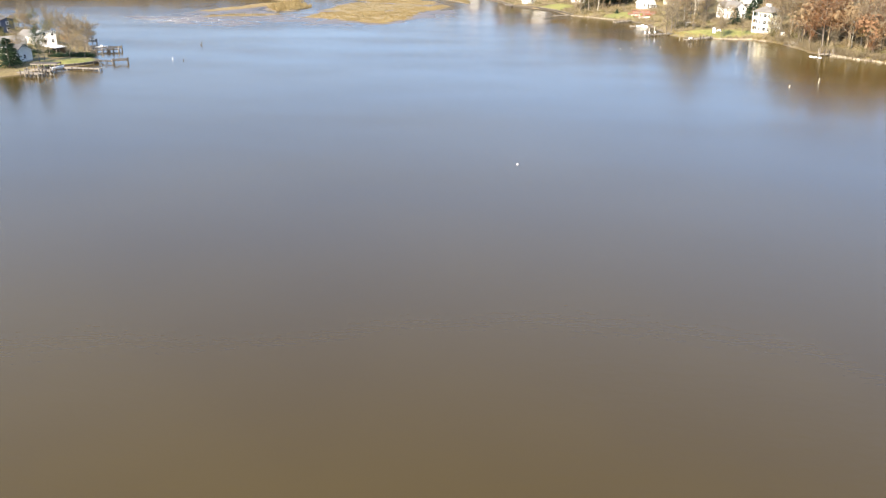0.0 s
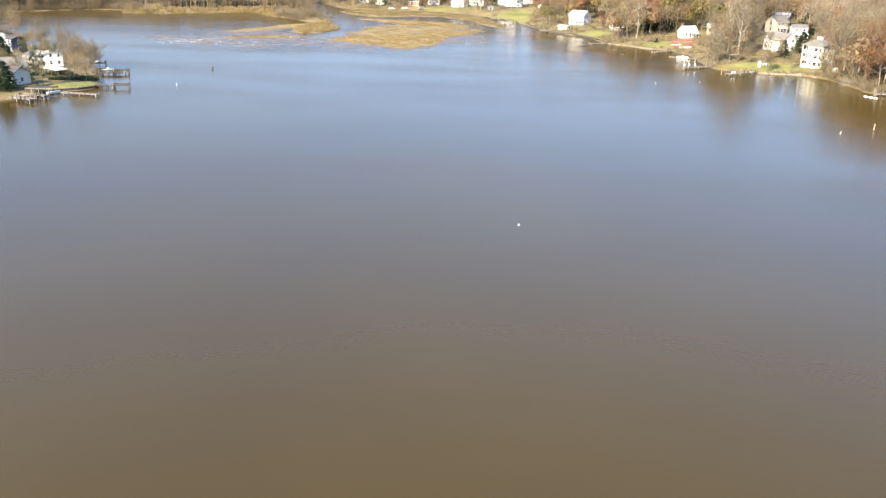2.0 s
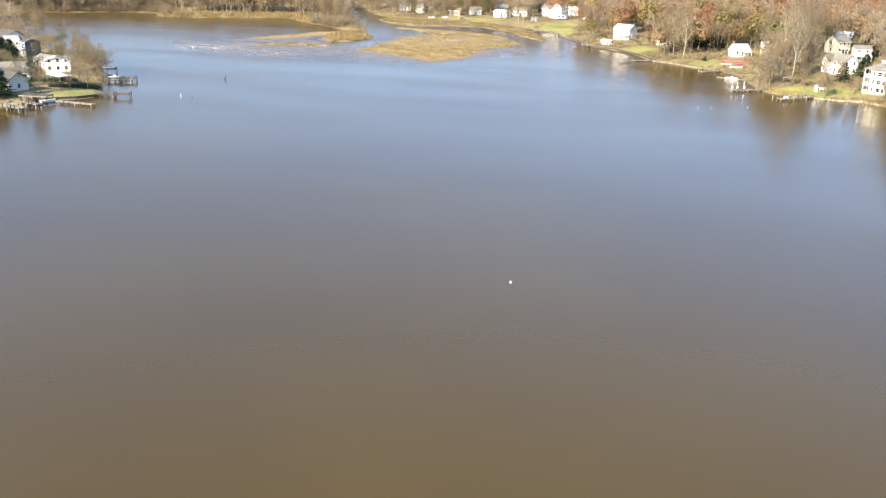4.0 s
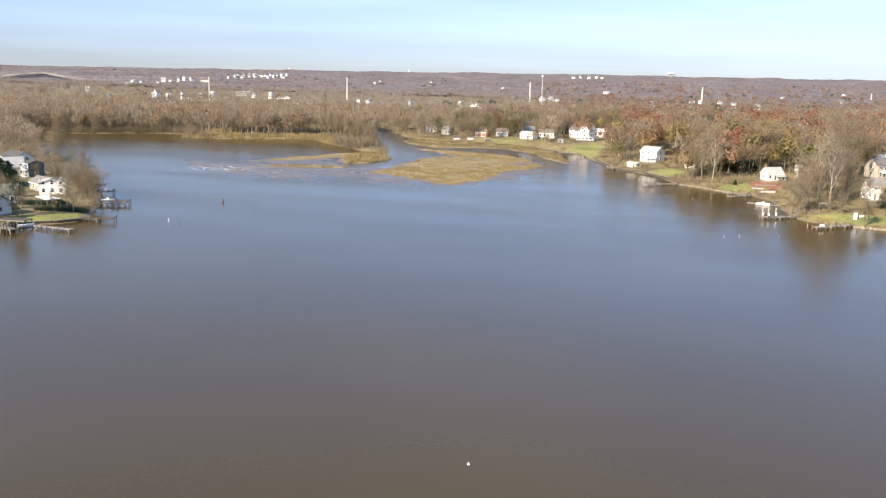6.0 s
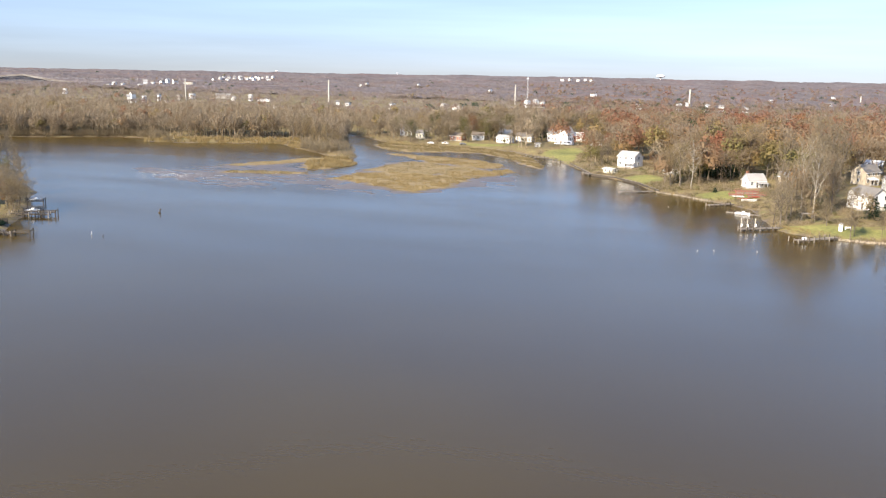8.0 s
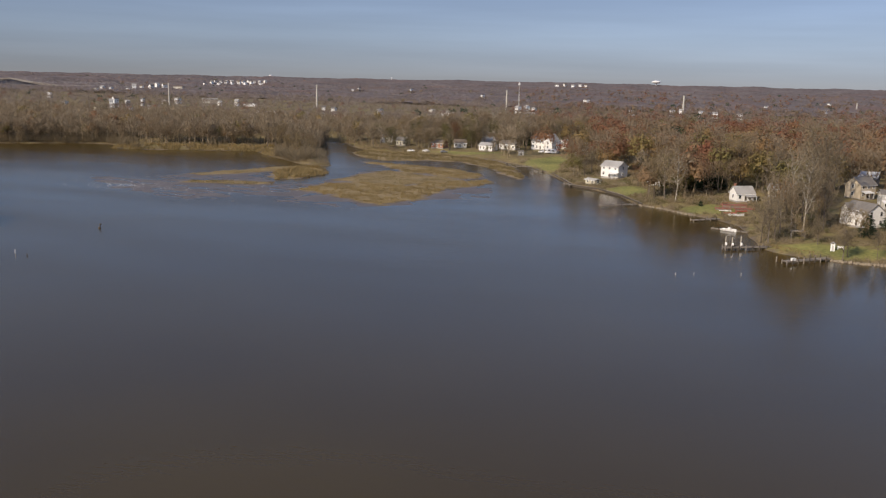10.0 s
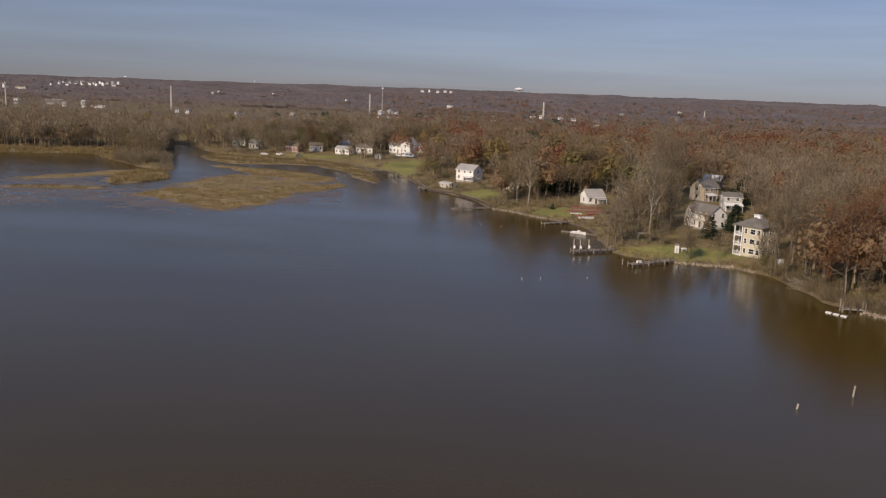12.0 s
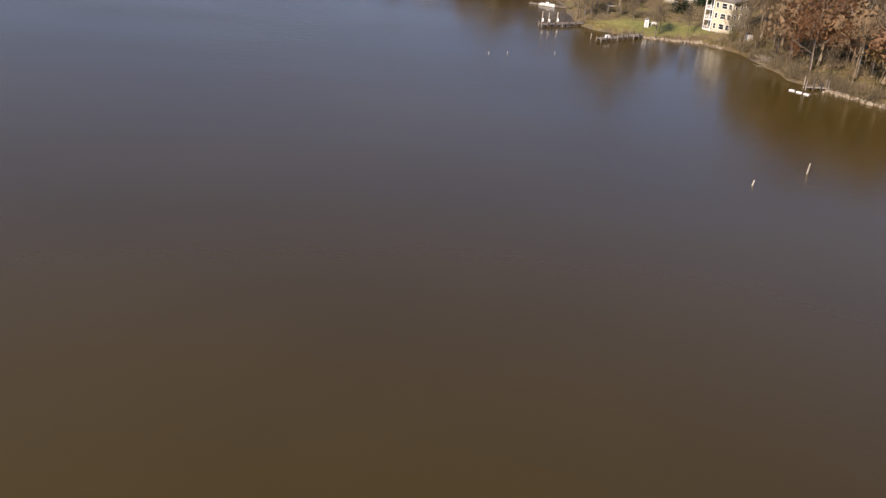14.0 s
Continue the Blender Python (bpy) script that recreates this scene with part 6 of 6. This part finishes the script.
def brush(name, spots, label, seed, mats, grow=1.0):
    """Low twiggy undergrowth."""
    r = np.random.RandomState(seed)
    x, y = spots
    h, lawn, _, _, d, marsh = land(x, y)
    ok = (d > 0.3) & (lawn < 0.2) & (marsh < 0.5)
    for cx, cy, cr in CLEAR:
        ok &= np.hypot(x - cx, y - cy) > cr * 0.45
    x, y, h = x[ok], y[ok], h[ok]
    each = 22
    c = np.repeat(np.stack([x, y, h], -1), each, 0)
    ways = r.normal(0, 0.6, c.shape) + np.array([0, 0, 0.9])
    ways /= np.linalg.norm(ways, axis=1, keepdims=True)
    size = np.repeat(r.uniform(0.7, 2.4, len(x)) * grow, each) * r.uniform(0.5, 1.1, len(c))
    v, f = blade_arrays(r, c + r.normal(0, 0.5, c.shape) * (1, 1, 0.2) + ways * size[:, None] * 0.3, ways, size * 0.8, 0.13)
    return tagged(new(name, raw_mesh(name, v, f, mats)), label, "undergrowth", kind="stuff")


# garden trees among the village houses
r2 = random.Random(77)
for i in range(130):
    x, y = r2.uniform(-182, -16), r2.uniform(590, 640)
    if all(math.hypot(x - hx, y - hy) > 6.0 and not (0 < hy - y < 15 and abs(x - hx - 0.2 * (hy - y)) < 4.5) for hx, hy in VILLAGE + [(-49, 584), (-66, 579)]) and height(x, y) > 1.0:
        tree(r2.choice(("bare", "bare", "gold", "olive", "bare")), x, y, r2.uniform(7, 15), 1.2)
for i in range(60):
    x, y = r2.uniform(-285, -172), r2.uniform(222, 345)
    if all(math.hypot(x - hx, y - hy) > 7 for hx, hy in ((-175, 217), (-191, 246), (-181, 263), (-198, 275), (-238, 301), (-229, 304), (-264, 332), (-252, 318), (-212, 247), (-214, 286), (-176, 245))) and land(np.array([x]), np.array([y]))[4][0] > 3:
        tree(r2.choice(("bare", "bare", "olive", "gold", "bare")), x, y, r2.uniform(5, 10), 1.2)

r0 = np.random.RandomState(61)
def band(count, x0, x1, y0, y1, deep):
    x, y = r0.uniform(x0, x1, count), r0.uniform(y0, y1, count)
    d = land(x, y)[4]
    ok = (d > 0.3) & (d < deep)
    return x[ok], y[ok]


def shore_band(points, each, deep):
    """Spots just above the waterline, so many to the metre."""
    xs, ys = [], []
    for (ax, ay), (bx, by) in zip(points[:-1], points[1:]):
        n = int(math.hypot(bx - ax, by - ay) * each)
        u, off = r0.uniform(0, 1, n), r0.uniform(-deep, deep, n)
        length = math.hypot(bx - ax, by - ay)
        xs.append(ax + (bx - ax) * u - (by - ay) / length * off)
        ys.append(ay + (by - ay) * u + (bx - ax) / length * off)
    return np.concatenate(xs), np.concatenate(ys)


brush("waterside_brush", shore_band(WEST_SHORE[6:17], 26.0, 9), "grey thicket at the far waterline", 66, TWIG, 3.0)
brush("wooded_bank_brush", shore_band(EAST_SHORE[3:9], 16.0, 5), "brown thicket hanging over the waterline", 67, TWIG, 1.1)
brush("bank_brush", band(24000, -60, 160, 255, 560, 34), "tangled brown undergrowth along the bank", 62, TWIG)
brush("far_brush", band(16000, -430, -130, 250, 640, 20), "grey-brown undergrowth along the far shore", 63, TWIG)
brush("spit_brush", band(4500, -215, -125, 440, 600, 14), "grey-brown thicket on the wooded spit", 65, TWIG)
brush("olive_brush", band(6000, -60, 160, 255, 560, 24), "dull green shrubs along the bank", 64, OLIVE)

# this hedge also stands in for the dark band of shade there
brush("yard_hedge", shore_band([(-184, 226), (-176, 236), (-166, 240), (-155, 245)], 14.0, 1.3), "dark evergreen hedge also standing in for shade behind the grassy point", 68, NEEDLES, 0.9)
# dark shrubs added to darken the shaded gaps between the houses
brush("yard_shrubs", shore_band([(-196, 228), (-188, 238), (-180, 247), (-170, 255)], 6.0, 4.0), "dark garden shrubs also standing in for shade between the houses", 69, NEEDLES, 0.8)

# uprooted tree lying in the shallows
rods, ends = skeleton_tree(np.random.RandomState(9), 9, 3.2, 12, 3, 4, 0.3)
v, f = rod_arrays(rods, 3)
starts, ways, lengths = (np.array(c) for c in zip(*ends))
tv, tf = blade_arrays(np.random.RandomState(10), starts, ways, lengths, 0.05)
fallen = thing("fallen_tree", 110, 300.5, 1.0, label="bleached fallen tree with bare limbs over the water", category="fallen tree")
fallen.matrix_basis = pose(111, 300, 0.9, 0, -84, 5)
part("trunk", raw_mesh("trunk", v, f, PALE_BARK), None, fallen)
tagged(part("twigs", raw_mesh("twigs", tv, tf, PALE_BARK), None, fallen), kind="stuff")

# small white flecks standing in for gulls resting on the tidal mud
r1 = np.random.RandomState(71)
flecks = Shape()
for cx, cy, rx, ry, count in ((-188, 376, 18, 14, 190), (-160, 372, 30, 14, 70), (-140, 392, 30, 12, 40)):
    for _ in range(count):
        x, y, a = cx + r1.normal(0, rx * 0.5), cy + r1.normal(0, ry * 0.5), r1.uniform(0.08, 0.22)
        z = max(height(x, y), 0.0)
        g = r1.uniform(0, 3)
        flecks.add([(x + math.cos(g + k * 1.571) * a, y + math.sin(g + k * 1.571) * a * 0.7, z - 0.02) for k in range(4)] + [(x, y, z + 0.14 * r1.uniform(0.5, 1.2))], [(0, 1, 4), (1, 2, 4), (2, 3, 4), (3, 0, 4)])
tagged(new("shell_flecks", flecks.mesh("shell_flecks", PAINT)), "small white flecks standing in for gulls on tidal mud", "shells", kind="stuff")

# ---- far landmarks ----
def pylon(x, y, base, top, arms, label, r=0.55, mat=CONCRETE):
    ob = thing("power_pylon", x, y, base - 3, -30, label=label, category="pylon", group="power pylons")
    part("shaft", Shape().rod((0, 0, 0), (0, 0, top - base + 3), r * 1.5, r, 8), mat, ob)
    for i in range(arms):
        part("crossarm", Shape().box(0, 0, top - base + 1.6 - 3.2 * i, 5 - i, 0.4, 0.4), STEEL, ob)
    return ob


pylon(-569, 959, 4, 33, 1, "pale concrete power pylon with a crossarm", 0.6)
pylon(-485, 1178, 4, 33, 0, "slim pale pole above the woods", 0.9)
pylon(-250, 1311, 4, 31, 0, "slim pale pole above the woods", 0.9)
pylon(-8, 1393, 4, 29, 0, "slim pale pole above the red woods", 1.1)
pylon(265, 1730, 4, 20, 0, "distant pale pole above the woods", 1.0)
mast = thing("radio_mast", -233, 1315, 3, label="tall lattice radio mast", category="mast")
for i in range(3):
    g = i * 2.094
    part("leg", Shape().rod((math.cos(g) * 1.1, math.sin(g) * 1.1, 0), (math.cos(g) * 0.5, math.sin(g) * 0.5, 40), 0.22, 0.16, 5), STEEL, mast)
for k in range(10):
    part("brace", Shape().rod((1.0 - k * 0.05, 0, k * 4), (-0.5 + k * 0.02, 0.8 - k * 0.04, k * 4 + 4), 0.12, 0.12, 4), STEEL, mast)
part("antenna_ring", Shape().rod((0, 0, 36), (0, 0, 38), 1.4, 1.4, 10), PAINT, mast)

for name, x, y, base, top, wide, label in (("water_tower", -167, 3058, 20, 33.0, 15, "white water tower on the wooded horizon"), ("water_tower", -1450, 2830, 0, 41, 6, "small white water tower on the horizon"), ("water_tower", -1030, 2900, 0, 42, 4, "slim pale tower on the horizon")):
    ob = thing(name, x, y, base, label=label, category="water tower", group="water towers")
    part("stem", Shape().rod((0, 0, 0), (0, 0, top - wide * 0.5), wide * 0.22, wide * 0.18, 10), PAINT, ob)
    tank = Shape()
    rings = [(0.15, -0.55), (0.7, -0.42), (1.0, -0.12), (1.0, 0.1), (0.75, 0.38), (0.3, 0.52), (0.02, 0.55)]
    n = 14
    pts = [(math.cos(2 * math.pi * i / n) * r * wide, math.sin(2 * math.pi * i / n) * r * wide, top - wide * 0.35 + h * wide * 0.62) for r, h in rings for i in range(n)]
    faces = [(j * n + i, j * n + (i + 1) % n, (j + 1) * n + (i + 1) % n, (j + 1) * n + i) for j in range(len(rings) - 1) for i in range(n)]
    part("tank", tank.add(pts, faces + [tuple(range(n)), tuple(range((len(rings) - 1) * n, len(rings) * n))]), PAINT, ob)


def block(x, y, z, rz, w, d, h, label, wall=PAINT, roof=SHINGLE_PALE, rows=2, cols=5, gable=0.3, group="distant houses"):
    """A far building: walls, roof and its rows of windows."""
    ob = thing("far_house", x, y, z, rz, label=label, category="house", group=group)
    k = h * gable
    part("wall", Shape().prism([(-d / 2, -16), (d / 2, -16), (d / 2, h), (0, h + k), (-d / 2, h)], -w / 2, w / 2, flip=True), wall, ob)
    slabs = Shape()
    for s in (-1, 1):
        slabs.prism([(0, h + k + 0.05), (s * (d / 2 + 0.6), h - 0.25), (s * (d / 2 + 0.6), h + 0.1), (0, h + k + 0.4)], -w / 2 - 0.5, w / 2 + 0.5, flip=True)
    part("roof", slabs, roof, ob)
    for j in range(rows):
        for i in range(cols):
            part("window", Shape().box(w * ((i + 0.5) / cols - 0.5), -d / 2 - 0.03, h * (j + 0.35) / rows, w / cols * 0.28, 0.1, h / rows * 0.35), GLASS, ob)
    return ob


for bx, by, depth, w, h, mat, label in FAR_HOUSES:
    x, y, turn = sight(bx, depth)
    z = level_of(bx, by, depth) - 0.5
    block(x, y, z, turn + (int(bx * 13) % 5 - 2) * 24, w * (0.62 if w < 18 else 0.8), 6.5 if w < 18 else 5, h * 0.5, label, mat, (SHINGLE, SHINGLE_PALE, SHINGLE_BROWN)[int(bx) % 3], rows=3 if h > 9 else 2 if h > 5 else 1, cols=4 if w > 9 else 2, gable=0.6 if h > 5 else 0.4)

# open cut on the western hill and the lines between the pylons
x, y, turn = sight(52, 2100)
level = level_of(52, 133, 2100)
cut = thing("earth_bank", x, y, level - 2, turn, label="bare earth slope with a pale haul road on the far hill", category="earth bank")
# the slope's shade is mixed into its dark bluish earth colour
part("slope", Shape().prism([(-85, -3), (-50, 2.5), (-6, 5.5), (44, -3), (48, -14), (-85, -14)], -4, 60), material("shade_tinted_spoil", [(0.10, 0.10, 0.115), (0.19, 0.185, 0.20)], 8.0, 0.95), cut)
part("haul_road", Shape().prism([(-85, -2), (-50, 3.5), (-6, 6.5), (44, -2.5), (118, -11), (118, -14.5), (44, -7), (-6, 3), (-50, 0), (-85, -5.5)], -8, -5), SPOIL, cut)
for k, (za, zb) in enumerate(((32, 36), (31, 35), (28, 33))):
    cable = Shape()
    a, b, c = Vector((-1250, 700, zb)), Vector((-569, 959, za)), Vector((-485, 1178, za - 1))
    for p, q in ((a, b), (b, c)):
        last = None
        for i in range(13):
            u = i / 12
            w = p.lerp(q, u) + Vector((k * 2.5, 0, -9 * u * (1 - u)))
            if last is not None:
                cable.rod(last, w, 0.05, 0.05, 4)
            last = w
    tagged(new("power_line", cable.mesh("power_line", STEEL)), "sagging power line between the pylons", "cable", "power lines")
